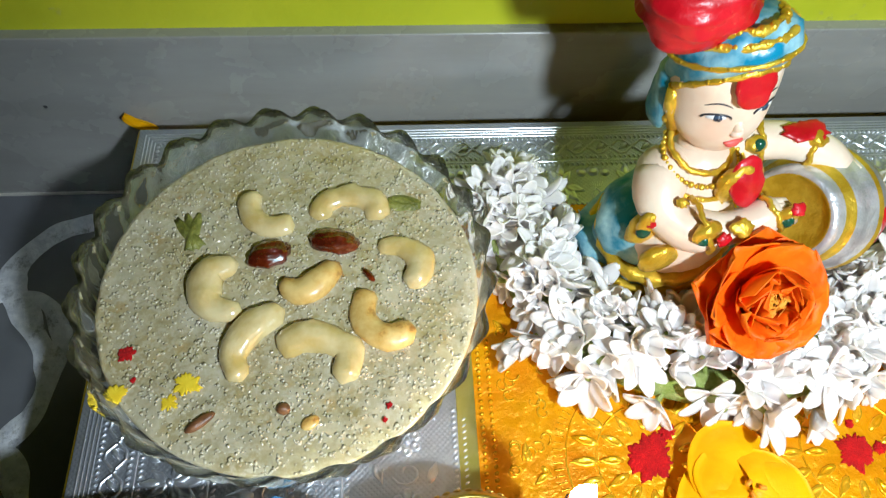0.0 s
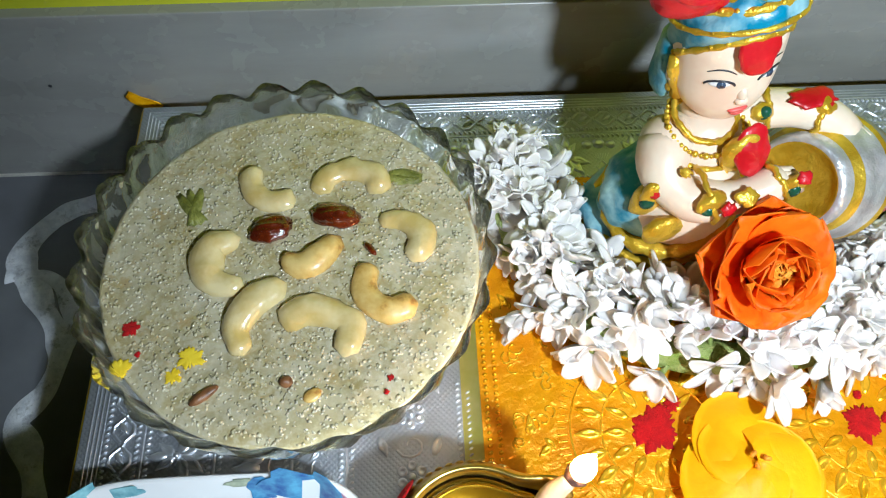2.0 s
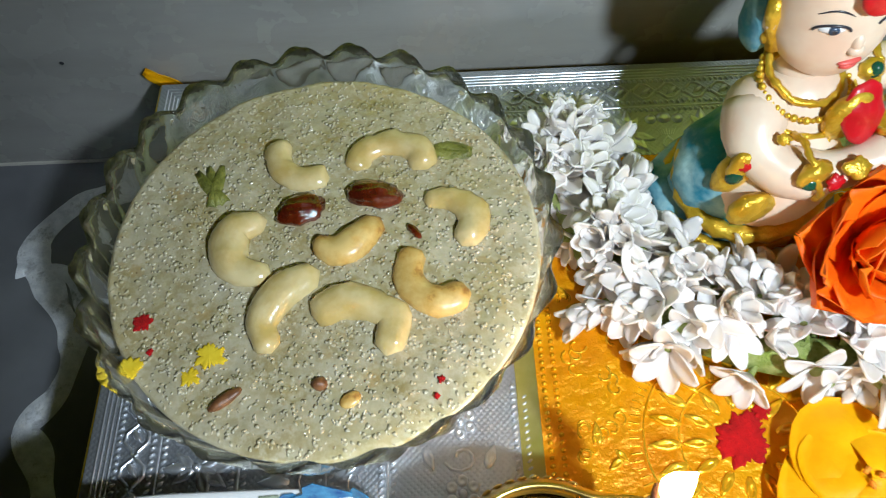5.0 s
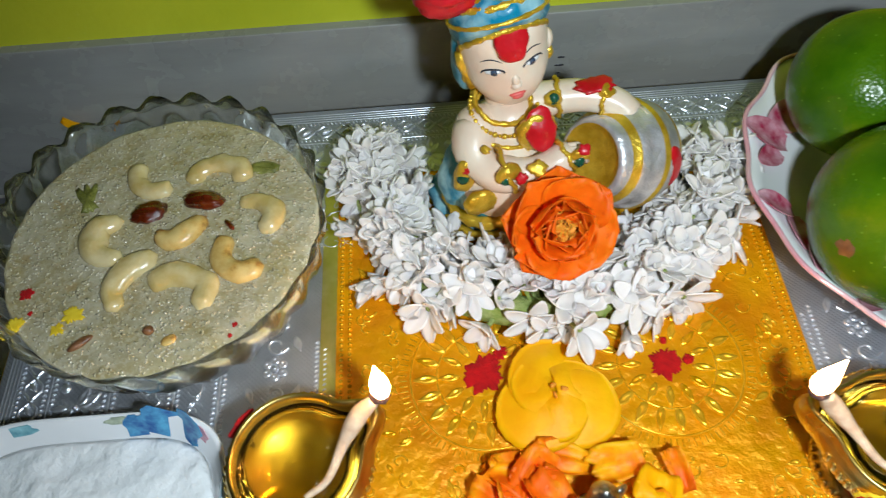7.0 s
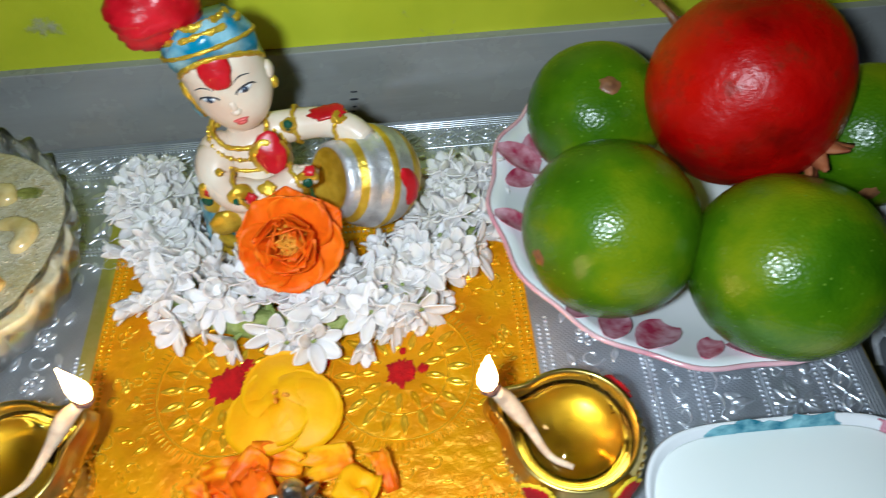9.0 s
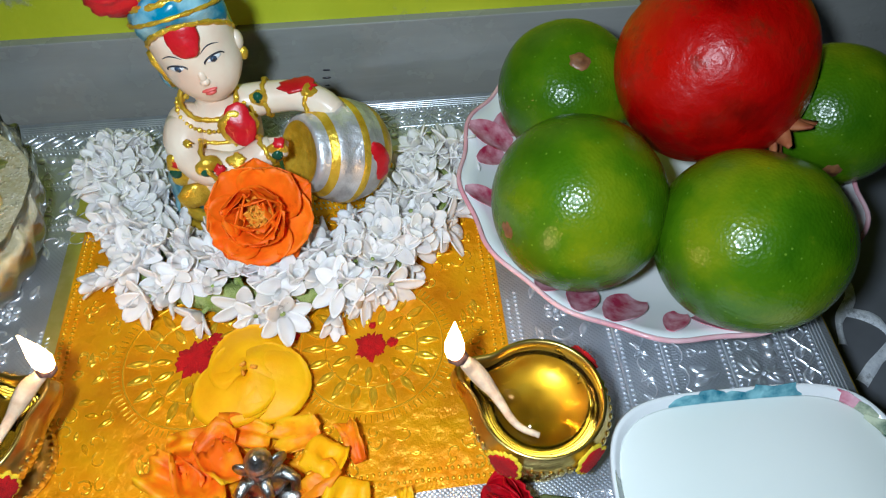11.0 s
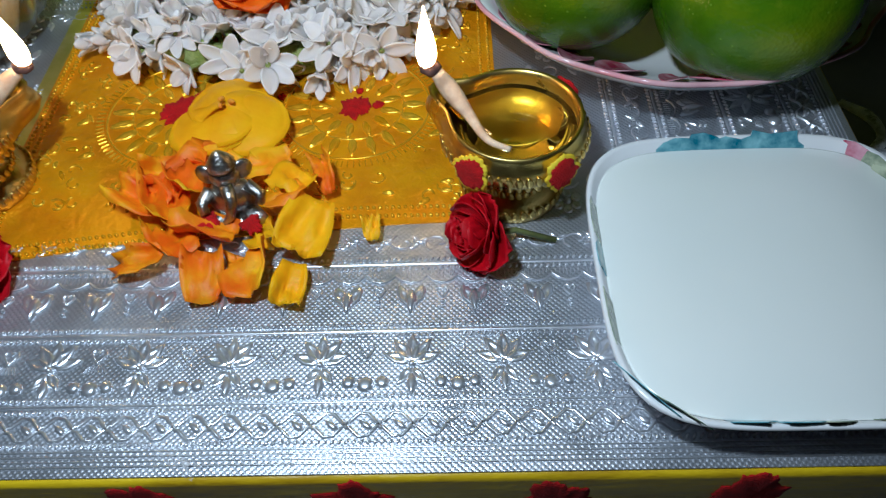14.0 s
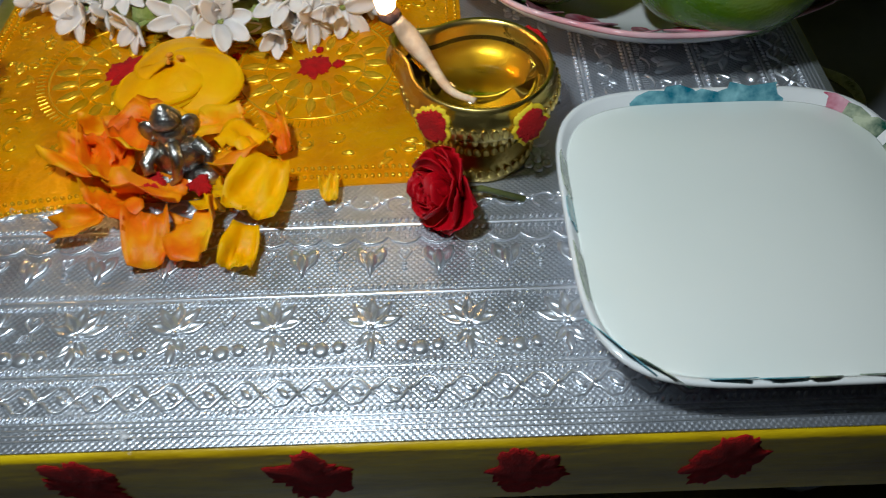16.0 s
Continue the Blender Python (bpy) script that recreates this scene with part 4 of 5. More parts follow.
hoops([[HEAD_M @ Vector((p.x * math.cos(a), p.y * math.sin(a) - 0.0055 * max(0.0, -p.z / 0.0232) ** 1.6, p.z)) for a in (2 * math.pi * k / 48 for k in range(48))] for p in SKULL], IV)
yaw = 9.0
for g in (-1, 1):
    blob(bm, on_face(g * 0.0082, 0.003, -0.0007), (0.0036, 0.0013, 0.0014), (0, -9, yaw + g * 26), slot=WH, u=14, v=8)
    blob(bm, on_face(g * 0.008, 0.003, 0.0001), (0.0017, 0.0009, 0.0015), (0, 0, yaw + g * 26), slot=BL, u=12, v=8)
    blob(bm, on_face(g * 0.008, 0.003, 0.0006), (0.0009, 0.0006, 0.0009), (0, 0, yaw + g * 26), slot=DK, u=10, v=6)
    tube(bm, [on_face(g * (0.0082 - 0.0044 * math.cos(q)), 0.0024 + 0.0026 * math.sin(q), 0.0002) for q in (0.15 + 0.29 * k for k in range(11))], 0.0004, 6, DK)
    tube(bm, [on_face(g * (0.0042 + 0.0082 * q), 0.0078 + 0.0022 * math.sin(2.9 * q + 0.1), 0.0) for q in (k / 10 for k in range(11))], [0.00015 + 0.0002 * math.sin(math.pi * k / 10) for k in range(11)], 6, DK)
    blob(bm, on_face(g * 0.0178, -0.0015, -0.003), (0.0028, 0.004, 0.005), slot=IV, u=10, v=8)
    blob(bm, on_face(g * 0.0178, -0.0085, -0.003), (0.0024, 0.0024, 0.0034), slot=GD, u=10, v=8)
blob(bm, on_face(0, -0.0035, -0.0006), (0.0019, 0.0022, 0.0034), (0, -9, yaw), slot=IV, u=14, v=10)
blob(bm, on_face(0, -0.0058, 0.0), (0.0024, 0.0021, 0.0019), (0, -9, yaw), slot=IV, u=14, v=10)
blob(bm, on_face(0, -0.0108, 0.0), (0.0036, 0.0013, 0.0009), (0, -9, yaw), slot=PK, u=14, v=8)
blob(bm, on_face(0, -0.0124, 0.0001), (0.0026, 0.0013, 0.0012), (0, -9, yaw), slot=PK, u=14, v=8)
# the turban: high over the brow, low behind the ears
wrap = [head_ring(0.0225, 0.9, 0.034), head_ring(0.0245, 1.0, 0.032), head_ring(0.027, 1.08, 0.026), head_ring(0.0305, 1.08, 0.02), head_ring(0.034, 0.95, 0.013), head_ring(0.0362, 0.72, 0.008)]
wrap = [[p + UP * 0.0009 * math.sin(0.7 * k + 2.2 * j) + (p - HEAD).normalized() * 0.0011 * math.sin(k * 1.05 - 1.7 * j) for k, p in enumerate(ring)] for j, ring in enumerate(wrap)]
hoops(wrap, TQ)
for ring, thick in ((head_ring(0.0232, 0.97, 0.0345), 0.0013), (head_ring(0.029, 1.11, 0.018), 0.0009), (head_ring(0.0338, 0.9, 0.013), 0.0014), (head_ring(0.0358, 0.68, 0.01), 0.0017)):
    tube(bm, ring + ring[:1], [thick * (1 + 0.25 * math.sin(k * 2.3)) for k in range(49)], 8, GD)
    for p in ring[::2]:
        blob(bm, p + (p - HEAD).normalized() * thick * 0.5, thick * 0.8, slot=GD, u=7, v=5)
blob(bm, (0.0845, 0.187, 0.0925), (0.0062, 0.0085, 0.0175), slot=TQ, wobble=0.0016, freq=200)
tube(bm, [on_face(-0.0186, 0.006, -0.002), on_face(-0.0186, 0.001, -0.0012), on_face(-0.0178, -0.006, -0.0015), on_face(-0.016, -0.0125, -0.002)], [0.002, 0.0026, 0.0019, 0.0027], 8, GD)
plume = blob(bm, (0.0795, 0.185, 0.137), (0.0172, 0.0165, 0.0165), (0, -20, 0), slot=RD, u=48, v=30)
for v in plume:
    d = (v.co - Vector((0.0795, 0.185, 0.137))).normalized()
    v.co += d * (0.002 * noise.noise(v.co * 90) + 0.0045 * abs(noise.noise(Vector((v.co.x * 60, v.co.y * 60, v.co.z * 320)))))
tube(bm, spline([(0.0875, 0.173, 0.064), (0.0865, 0.161, 0.0585), (0.094, 0.153, 0.055), (0.106, 0.151, 0.055), (0.12, 0.1525, 0.0585), (0.1285, 0.1555, 0.0615)], 4), [0.0098 - 0.00019 * k + 0.0008 * math.sin(k * 0.8) for k in range(21)], 18, IV)
blob(bm, (0.0885, 0.1725, 0.0635), 0.0105, slot=IV)
for k in range(4):
    tube(bm, [(0.126, 0.1575 - 0.0022 * k, 0.063), (0.131, 0.1572 - 0.0022 * k, 0.0635), (0.1345, 0.1575 - 0.0022 * k, 0.0605)], [0.0021, 0.002, 0.0014], 8, IV)
tube(bm, spline([(0.112, 0.183, 0.0655), (0.124, 0.184, 0.0665), (0.139, 0.183, 0.0675), (0.151, 0.1785, 0.0665), (0.158, 0.1735, 0.063)], 4), [0.0087 - 0.00016 * k for k in range(17)], 16, IV)
for k in range(4):
    tube(bm, [(0.156 + 0.0017 * k, 0.1755, 0.0645), (0.1585 + 0.0017 * k, 0.1707, 0.0645), (0.159 + 0.0016 * k, 0.167, 0.0615)], [0.0022, 0.0021, 0.0014], 8, IV)
pot_axis = Vector((0.75, 0.42, -0.42)).normalized()
pot_m = Matrix.Translation((0.1575, 0.17, 0.041)) @ pot_axis.to_track_quat("Z", "Y").to_matrix().to_4x4() @ Matrix.Scale(0.9, 4)
stripes = [(-0.0215, 0.0001, GD), (-0.0225, 0.012, GD), (-0.0255, 0.0162, GD), (-0.0272, 0.0178, SV), (-0.026, 0.0202, SV), (-0.023, 0.0212, SV), (-0.0205, 0.0214, GD), (-0.0185, 0.0232, GD), (-0.0165, 0.0242, SV), (-0.0135, 0.0262, SV), (-0.0125, 0.0258, SV), (-0.009, 0.0277, SV), (-0.0045, 0.0287, GD),
           (-0.0025, 0.0298, GD), (-0.0002, 0.029, SV), (0.003, 0.029, SV), (0.0038, 0.0285, SV), (0.008, 0.0278, SV), (0.0105, 0.0268, GD), (0.0125, 0.0265, GD), (0.017, 0.0236, GD), (0.021, 0.0195, GD), (0.0245, 0.013, GD), (0.026, 0.006, GD), (0.0262, 0.0001, GD)]
rings = [[bm.verts.new(pot_m @ Vector((r * (1 + 0.01 * noise.noise(Vector((q * 3, h * 300, 0)))) * math.cos(q), r * math.sin(q), h))) for q in (2 * math.pi * i / 48 for i in range(48))] for h, r, _ in stripes]
for (r0, r1), (_, _, sl) in zip(zip(rings, rings[1:]), stripes):
    for i in range(48):
        bm.faces.new((r0[i], r0[(i + 1) % 48], r1[(i + 1) % 48], r1[i])).material_index = sl
for p, s, sl in (((0.0985, 0.1435, 0.0605), (0.0032, 0.0022, 0.0026), GR), ((0.0805, 0.1535, 0.051), (0.003, 0.0022, 0.0034), GR), ((0.1305, 0.1495, 0.062), (0.0028, 0.002, 0.003), GR), ((0.1225, 0.1765, 0.0735), (0.0026, 0.0024, 0.003), GR)):
    blob(bm, p, s, slot=sl, u=12, v=8)
for place, normal, size, sl, seed in (                                      ((0.1415, 0.181, 0.0755), (0, -0.15, 1), (0.0105, 0.0055), RD, 3),
                                      ((0.0815, 0.1535, 0.0575), (-0.4, -0.9, 0.2), (0.0032, 0.0035), RD, 5), ((0.105, 0.1423, 0.0625), (0, -0.8, 0.5), (0.003, 0.0032), RD, 6),
                                      ((0.1325, 0.1505, 0.0685), (0, -0.5, 0.8), (0.0034, 0.003), RD, 7), ((0.112, 0.146, 0.0635), (0, -0.6, 0.8), (0.005, 0.004), GD, 8), ((0.0905, 0.155, 0.068), (-0.3, -0.6, 0.7), (0.0028, 0.0024), GD, 9)):
    patch(place, normal, size, sl, seed)
for p, size, turn in ((on_face(0.001, 0.0185, 0.0012), (0.0066, 0.0026, 0.0098), (-22, 0, yaw)), ((0.1148, 0.1612, 0.0715), (0.0068, 0.0026, 0.0102), (-30, 0, 12)), ((0.1755, 0.1555, 0.0465), (0.0072, 0.0026, 0.0108), (-14, 0, 40))):
    blob(bm, p, size, turn, RD, 24, 14, 0.0013, 260)
band(pose(0.1, 0.152, 0.0575, 0, 72, 10), 0.0106, 0.0106, 0.0011, GD)
band(pose(0.1255, 0.1545, 0.0605, 0, 72, 20), 0.0075, 0.0075, 0.0011, GD)
band(pose(0.1255, 0.184, 0.0668, 0, 85, 0), 0.0087, 0.0087, 0.0011, GD)
band(pose(0.1465, 0.1805, 0.067, 0, 85, -20), 0.0074, 0.0074, 0.0011, GD)
band(pose(0.1, 0.1765, 0.0755, 16, 10, 0), 0.0125, 0.0122, 0.0012, GD)
for ring, rx, ry, count, size in ((pose(0.1005, 0.175, 0.0725, 22, 10, 0), 0.0152, 0.0138, 44, 0.0011), (pose(0.102, 0.1725, 0.0665, 32, 10, 0), 0.0178, 0.0152, 48, 0.0012)):
    for k in range(count):
        a = 2 * math.pi * k / count
        blob(bm, ring @ Vector((rx * math.cos(a), ry * math.sin(a), 0)), size * (1 + 0.25 * math.sin(k * 2.7)), slot=GD, u=7, v=5)
for p, size, sl in (((0.0995, 0.1455, 0.0625), (0.0062, 0.003, 0.0052), GD), ((0.0815, 0.155, 0.0555), (0.0042, 0.003, 0.0068), GD), ((0.1305, 0.1515, 0.0625), (0.005, 0.003, 0.0055), GD), ((0.1225, 0.178, 0.072), (0.0045, 0.0035, 0.0042), GD), ((0.146, 0.179, 0.0735), (0.004, 0.0035, 0.003), GD), ((0.1135, 0.1635, 0.068), (0.0095, 0.0042, 0.0105), GD), ((0.088, 0.1475, 0.041), (0.009, 0.004, 0.0075), GD)):
    blob(bm, p, size, (0, 0, 15), slot=sl, u=16, v=10, wobble=0.0014, freq=320)
band(pose(0.102, 0.1725, 0.069, 30, 10, 0), 0.0168, 0.0142, 0.001, GD)
tagged(link_mesh("statue", bm, [M_IVORY, M_TURQUOISE, M_STATUE_GOLD, M_STATUE_SILVER, M_STATUE_RED, M_STATUE_DARK, M_STATUE_GREEN, M_STATUE_PINK, M_STATUE_WHITE, M_STATUE_BLUE]),
       "small ivory figurine with turquoise turban leaning on a pot", "statue")

# ---- jasmine garland ----
garland = empty("flower_garland", (0.115, 0.13, 0.0), "thick white jasmine garland laid round the statue", "garland")


def jasmine(seed, openness):
    rng = random.Random(seed)
    bm = bmesh.new()
    tube(bm, [(0, 0, -0.012), (0.0006, 0, -0.006), (0, 0, 0.0005)], [0.0009, 0.0011, 0.0015], 6, 1)
    count = rng.choice((6, 7, 8)) if openness > 0.3 else 5
    for k in range(count):
        a = 360 * k / count + rng.uniform(-12, 12)
        lift = 78 - 72 * openness * rng.uniform(0.7, 1.15)
        m = pose(0, 0, 0, 0, 0, a) @ pose(0, 0.0006, 0, lift, 0, 0)
        sheet_solid(bm, (0, 0, 0), rng.uniform(0.0066, 0.0082), rng.uniform(0.0125, 0.0158), 0.17, -0.1 * openness, m, 0, 7, 10, 0.0008, lambda t: max(0.05, math.sin(math.pi * (0.07 + 0.9 * t ** 1.1))) ** 0.6, 0.0002, seed + k)
    me = bpy.data.meshes.new("jasmine_flower")
    bm.to_mesh(me)
    bm.free()
    me.materials.append(M_JASMINE)
    me.materials.append(M_STALK)
    for p in me.polygons:
        p.use_smooth = True
    return me


kinds = [jasmine(s, o) for s, o in ((1, 0.95), (2, 0.75), (3, 0.62), (4, 0.45), (5, 0.85), (6, 0.1), (7, 0.24), (8, 0.16), (9, 0.08), (10, 0.55))]
ARC = spline([(0.022, 0.2, 0), (0.03, 0.182, 0), (0.043, 0.148, 0), (0.068, 0.12, 0), (0.113, 0.1045, 0), (0.153, 0.1105, 0), (0.187, 0.132, 0), (0.209, 0.165, 0), (0.216, 0.192, 0)], 24)
rng = random.Random(5)
FLOWERS = 215
for i in range(FLOWERS):
    t = (i + rng.random()) / FLOWERS * (len(ARC) - 2)
    k = int(t)
    c = ARC[k].lerp(ARC[k + 1], t - k)
    d = (ARC[k + 1] - ARC[k]).normalized()
    s = Vector((d.y, -d.x, 0))
    a = math.radians(rng.uniform(-8, 188))
    r = rng.uniform(0.009, 0.014)
    out = (s * math.cos(a) + Vector((0, 0, 1)) * math.sin(a) * 0.9 + d * rng.uniform(-0.5, 0.5)).normalized()
    c = c - s * rng.uniform(-0.001, 0.013)
    p = c + s * math.cos(a) * r * 1.15 + Vector((0, 0, 0.0085 + math.sin(a) * r))
    ob = new("jasmine_flower", rng.choice(kinds))
    ob.parent = garland
    q = out.to_track_quat("Z", "Y")
    size = rng.uniform(0.85, 1.12)
    ob.matrix_local = Matrix.Translation(p - garland.location) @ q.to_matrix().to_4x4() @ pose(0, 0, 0, 0, 0, rng.uniform(0, 360)) @ Matrix.Diagonal((size, size, size, 1))
bm = bmesh.new()
tube(bm, [p + Vector((0, 0, 0.009)) for p in ARC[2:-2:3]], 0.0078, 8)
for v in bm.verts:
    v.co -= garland.location
part("thread", bm, M_STALK, garland, "bundled pale green stalks")


# ---- roses and petals ----
def rose(name, place, aim, radius, rows, materials, label, seed, pointed=False, category="flower", stem=None):
    """Whorls of petals round an axis; rows of (count, reach, lift, width)."""
    rng = random.Random(seed)
    thing = new(name)
    thing.empty_display_size = 0.01
    z = Vector(aim).normalized()
    thing.matrix_world = Matrix.Translation(place) @ z.to_track_quat("Z", "Y").to_matrix().to_4x4()
    tagged(thing, label, category)
    for i, (count, reach, lift, width, depth) in enumerate(rows):
        for k in range(count):
            bm = bmesh.new()
            a = 360 * (k + 0.5 * (i % 2)) / count + rng.uniform(-9, 9)
            m = pose(0, 0, depth * radius, 0, 0, a) @ pose(0, 0.02 * radius, 0, lift + rng.uniform(-6, 6), 0, 0)
            sheet_solid(bm, (0, 0, 0), radius * width, radius * reach * rng.uniform(0.93, 1.07), 0.34 if lift > 30 else 0.2, 0.3 if lift > 30 else 0.06, m, 0, 11, 9, 0.0005,
                        (lambda t: (0.4 + 0.6 * math.sin(math.pi * min(t, 0.55) * 0.9)) * (1 if t < 0.58 else max(0.06, 1 - ((t - 0.58) / 0.43) ** 1.7))) if i < 1 and pointed else
                        (lambda t: (0.4 + 0.6 * math.sin(math.pi * min(t, 0.6) * 0.83)) * (1 if t < 0.62 else max(0.1, 1 - ((t - 0.62) / 0.4) ** 2) ** 0.5)), radius * 0.13, seed * 13 + i * 7 + k)
            part("petal", bm, materials[min(i, len(materials) - 1)], thing)
    if stem:
        bm = bmesh.new()
        inv = thing.matrix_world.inverted()
        tube(bm, [inv @ Vector(p) for p in stem], 0.0012, 8)
        part("stem", bm, M_STEM, thing, "thin green stem")
    return thing


full = [(5, 1.0, 12, 1.25, -0.3), (5, 0.95, 26, 1.15, -0.22), (5, 0.82, 40, 1.0, -0.18), (5, 0.68, 53, 0.85, -0.12), (4, 0.54, 64, 0.7, -0.08), (4, 0.42, 74, 0.5, -0.04), (4, 0.3, 82, 0.34, 0.0)]
rose("orange_rose", (0.12, 0.128, 0.046), (0.06, -0.72, 0.7), 0.027, full, [M_ORANGE, M_ORANGE, M_ORANGE, M_ORANGE, M_ORANGE_HEART], "bright orange rose bloom leaning on the garland and statue", 3, True)


def folded_bloom(name, place, radius, label, turn):
    """A half-closed flower: three broad petals folded over one another round a small eye."""
    thing = empty(name, place, label, "flower", turn)
    for layer, (size, lift, twist) in enumerate(((1.0, 0.0, 0), (0.72, 0.0035, 50), (0.42, 0.0055, 15))):
        for k in range(3):
            bm = bmesh.new()
            cols, rows, half = 15, 10, math.radians(82 if layer == 0 else 75)
            grid = []
            for under in (0, 1):
                for j in range(rows):
                    t = j / (rows - 1)
                    for i in range(cols):
                        q = 2 * i / (cols - 1) - 1
                        a = math.radians(90 + 120 * k + twist) + q * half
                        r = radius * size * t * (1 + 0.2 * math.cos(1.1 * q * half) ** 3 - 0.2 * abs(q) ** 2.5)
                        z = lift + 0.0085 * size * (1 - 0.75 * t ** 2.2) + 0.0022 * q * size - 0.0006 * under
                        z += 0.0016 * noise.noise(Vector((r * math.cos(a) * 90, r * math.sin(a) * 90, layer + k)))
                        grid.append(bm.verts.new((r * math.cos(a), r * math.sin(a), max(z, 0.0006 - 0.0006 * under))))
            n = rows * cols
            for j in range(rows - 1):
                for i in range(cols - 1):
                    w = (j * cols + i, j * cols + i + 1, (j + 1) * cols + i + 1, (j + 1) * cols + i)
                    bm.faces.new([grid[x] for x in w])
                    bm.faces.new([grid[n + x] for x in reversed(w)])
            for i in range(cols - 1):
                x = (rows - 1) * cols + i
                bm.faces.new((grid[x], grid[x + n], grid[x + n + 1], grid[x + 1]))
            part("petal", bm, M_AMBER, thing)
    for k in range(5):
        bm = bmesh.new()
        blob(bm, (0.003 * math.cos(k * 2.1), 0.0025 * math.sin(k * 2.1), 0.0125), (0.0016, 0.0008, 0.0012), (0, 0, 50 * k), u=8, v=6)
        part("floret", bm, M_ORANGE_HEART, thing)
    return thing


folded_bloom("yellow_flower", (0.1125, 0.0635, 0.0075), 0.0235, "deep yellow half-closed flower lying on the gold foil", 4)
rose("red_rose", (0.021, -0.016, 0.011), (0.1, -0.45, 0.8), 0.022, full, [M_RED_ROSE], "dark red rose bloom beside the brass lamp", 11)
rose("red_rose", (0.2205, -0.006, 0.012), (-0.8, -0.35, 0.35), 0.0165, full, [M_RED_ROSE], "small dark red rose with stem beside the brass lamp", 17, stem=[(0.222, -0.005, 0.01), (0.234, 0.0, 0.006), (0.25, -0.002, 0.0015)])


def loose_petal(x, y, z, length, width, turn, tilt, material, label, seed, cup=0.25):
    bm = bmesh.new()
    m = pose(x, y, z, 0, 0, turn) @ pose(0, 0, 0, tilt[0], tilt[1], 0) @ pose(0, -length / 2, 0)
    sheet_solid(bm, (0, 0, 0), width, length, cup, 0.15, m, 0, 9, 8, 0.0005, lambda t: 0.42 + 0.58 * math.sin(math.pi * min(1, 0.12 + 0.62 * t)) ** 0.7, 0.008, seed)
    low = min(v.co.z for v in bm.verts)
    if low < 0.0008:
        for v in bm.verts:
            v.co.z += 0.0008 - low
    return tagged(link_mesh("flower_petal", bm, material), label, "petal", "loose petals round the silver idol")


amber, orange = "loose yellow petal lying on the foil", "loose orange petal with curled edge"
rng = random.Random(9)
for i, (x, y, z, l, w, turn, kind) in enumerate((
        (0.083, 0.021, 0.006, 0.024, 0.018, 60, 1), (0.094, 0.014, 0.009, 0.026, 0.02, 20, 1), (0.1, 0.033, 0.01, 0.022, 0.017, 140, 1), (0.087, 0.036, 0.006, 0.02, 0.014, 100, 1),
        (0.111, 0.037, 0.008, 0.022, 0.014, 80, 1), (0.134, 0.035, 0.008, 0.022, 0.016, 100, 1), (0.146, 0.022, 0.012, 0.017, 0.018, 150, 0), (0.158, 0.03, 0.009, 0.018, 0.009, 10, 1),
        (0.152, 0.002, 0.009, 0.025, 0.021, 170, 0), (0.137, 0.002, 0.007, 0.02, 0.012, 200, 0), (0.113, 0.001, 0.01, 0.026, 0.016, 80, 1), (0.101, -0.003, 0.007, 0.02, 0.018, 40, 1),
        (0.09, -0.011, 0.004, 0.02, 0.012, 100, 1), (0.115, -0.019, 0.005, 0.021, 0.016, 10, 1), (0.134, -0.018, 0.006, 0.021, 0.021, 5, 1), (0.148, -0.022, 0.002, 0.018, 0.013, 175, 0),
        (0.104, 0.022, 0.014, 0.02, 0.016, 35, 1), (0.145, 0.012, 0.013, 0.018, 0.014, 120, 1))):
    loose_petal(x, y, z, l, w, turn, (rng.uniform(-32, 32), rng.uniform(-32, 32)), M_AMBER if kind == 0 else M_LOOSE, amber if kind == 0 else orange, i + 2)
loose_petal(0.1775, 0.004, 0.003, 0.011, 0.0075, 10, (8, 6), M_LOOSE, "small orange petal scrap on the silver foil", 40)

# ---- small silver idol ----
bm = bmesh.new()
blob(bm, (0, 0, 0.004), (0.012, 0.01, 0.004), u=20, v=8)
blob(bm, (0, 0.001, 0.012), (0.0095, 0.007, 0.0085), wobble=0.001, freq=300)
blob(bm, (0, 0.002, 0.023), (0.006, 0.0055, 0.006), wobble=0.0008, freq=400)
for s in (-1, 1):
    blob(bm, (s * 0.007, 0.003, 0.0235), (0.0042, 0.0018, 0.0048), (0, 0, s * 25), u=14, v=9)
    tube(bm, [(s * 0.007, 0, 0.018), (s * 0.0115, -0.003, 0.014), (s * 0.0105, -0.007, 0.012)], [0.0026, 0.0024, 0.002], 10)
    blob(bm, (s * 0.007, -0.006, 0.006), (0.0065, 0.0045, 0.0035), (0, 0, -s * 25), u=14, v=9)
tube(bm, [(0, -0.003, 0.022), (0.0008, -0.008, 0.017), (-0.0012, -0.0095, 0.011), (-0.004, -0.009, 0.008)], [0.0026, 0.0023, 0.0019, 0.0014], 10)
lr = lathe(bm, [(0.0055, 0.027), (0.0058, 0.0285), (0.0042, 0.031), (0.0022, 0.0335), (0.0005, 0.035)], 14, place=(0, 0.0025, 0))
cap(bm, lr[-1])
cap(bm, lr[0], flip=True)
idol = tagged(link_mesh("small_idol", bm, M_IDOL), "tiny tarnished silver seated idol among the petals", "statue")
idol.matrix_world = pose(0.1225, 0.015, 0.0007, 0, 0, 12)
for i, (x, y, z, r) in enumerate(((0.114, 0.0045, 0.0095, 0.005), (0.131, 0.0035, 0.009, 0.0045))):
    daub("red_powder_daub", x, y, z, r, 0.002, 60 + i, M_KUMKUM, "dab of red powder at the idol", pose(0, 0, 0))


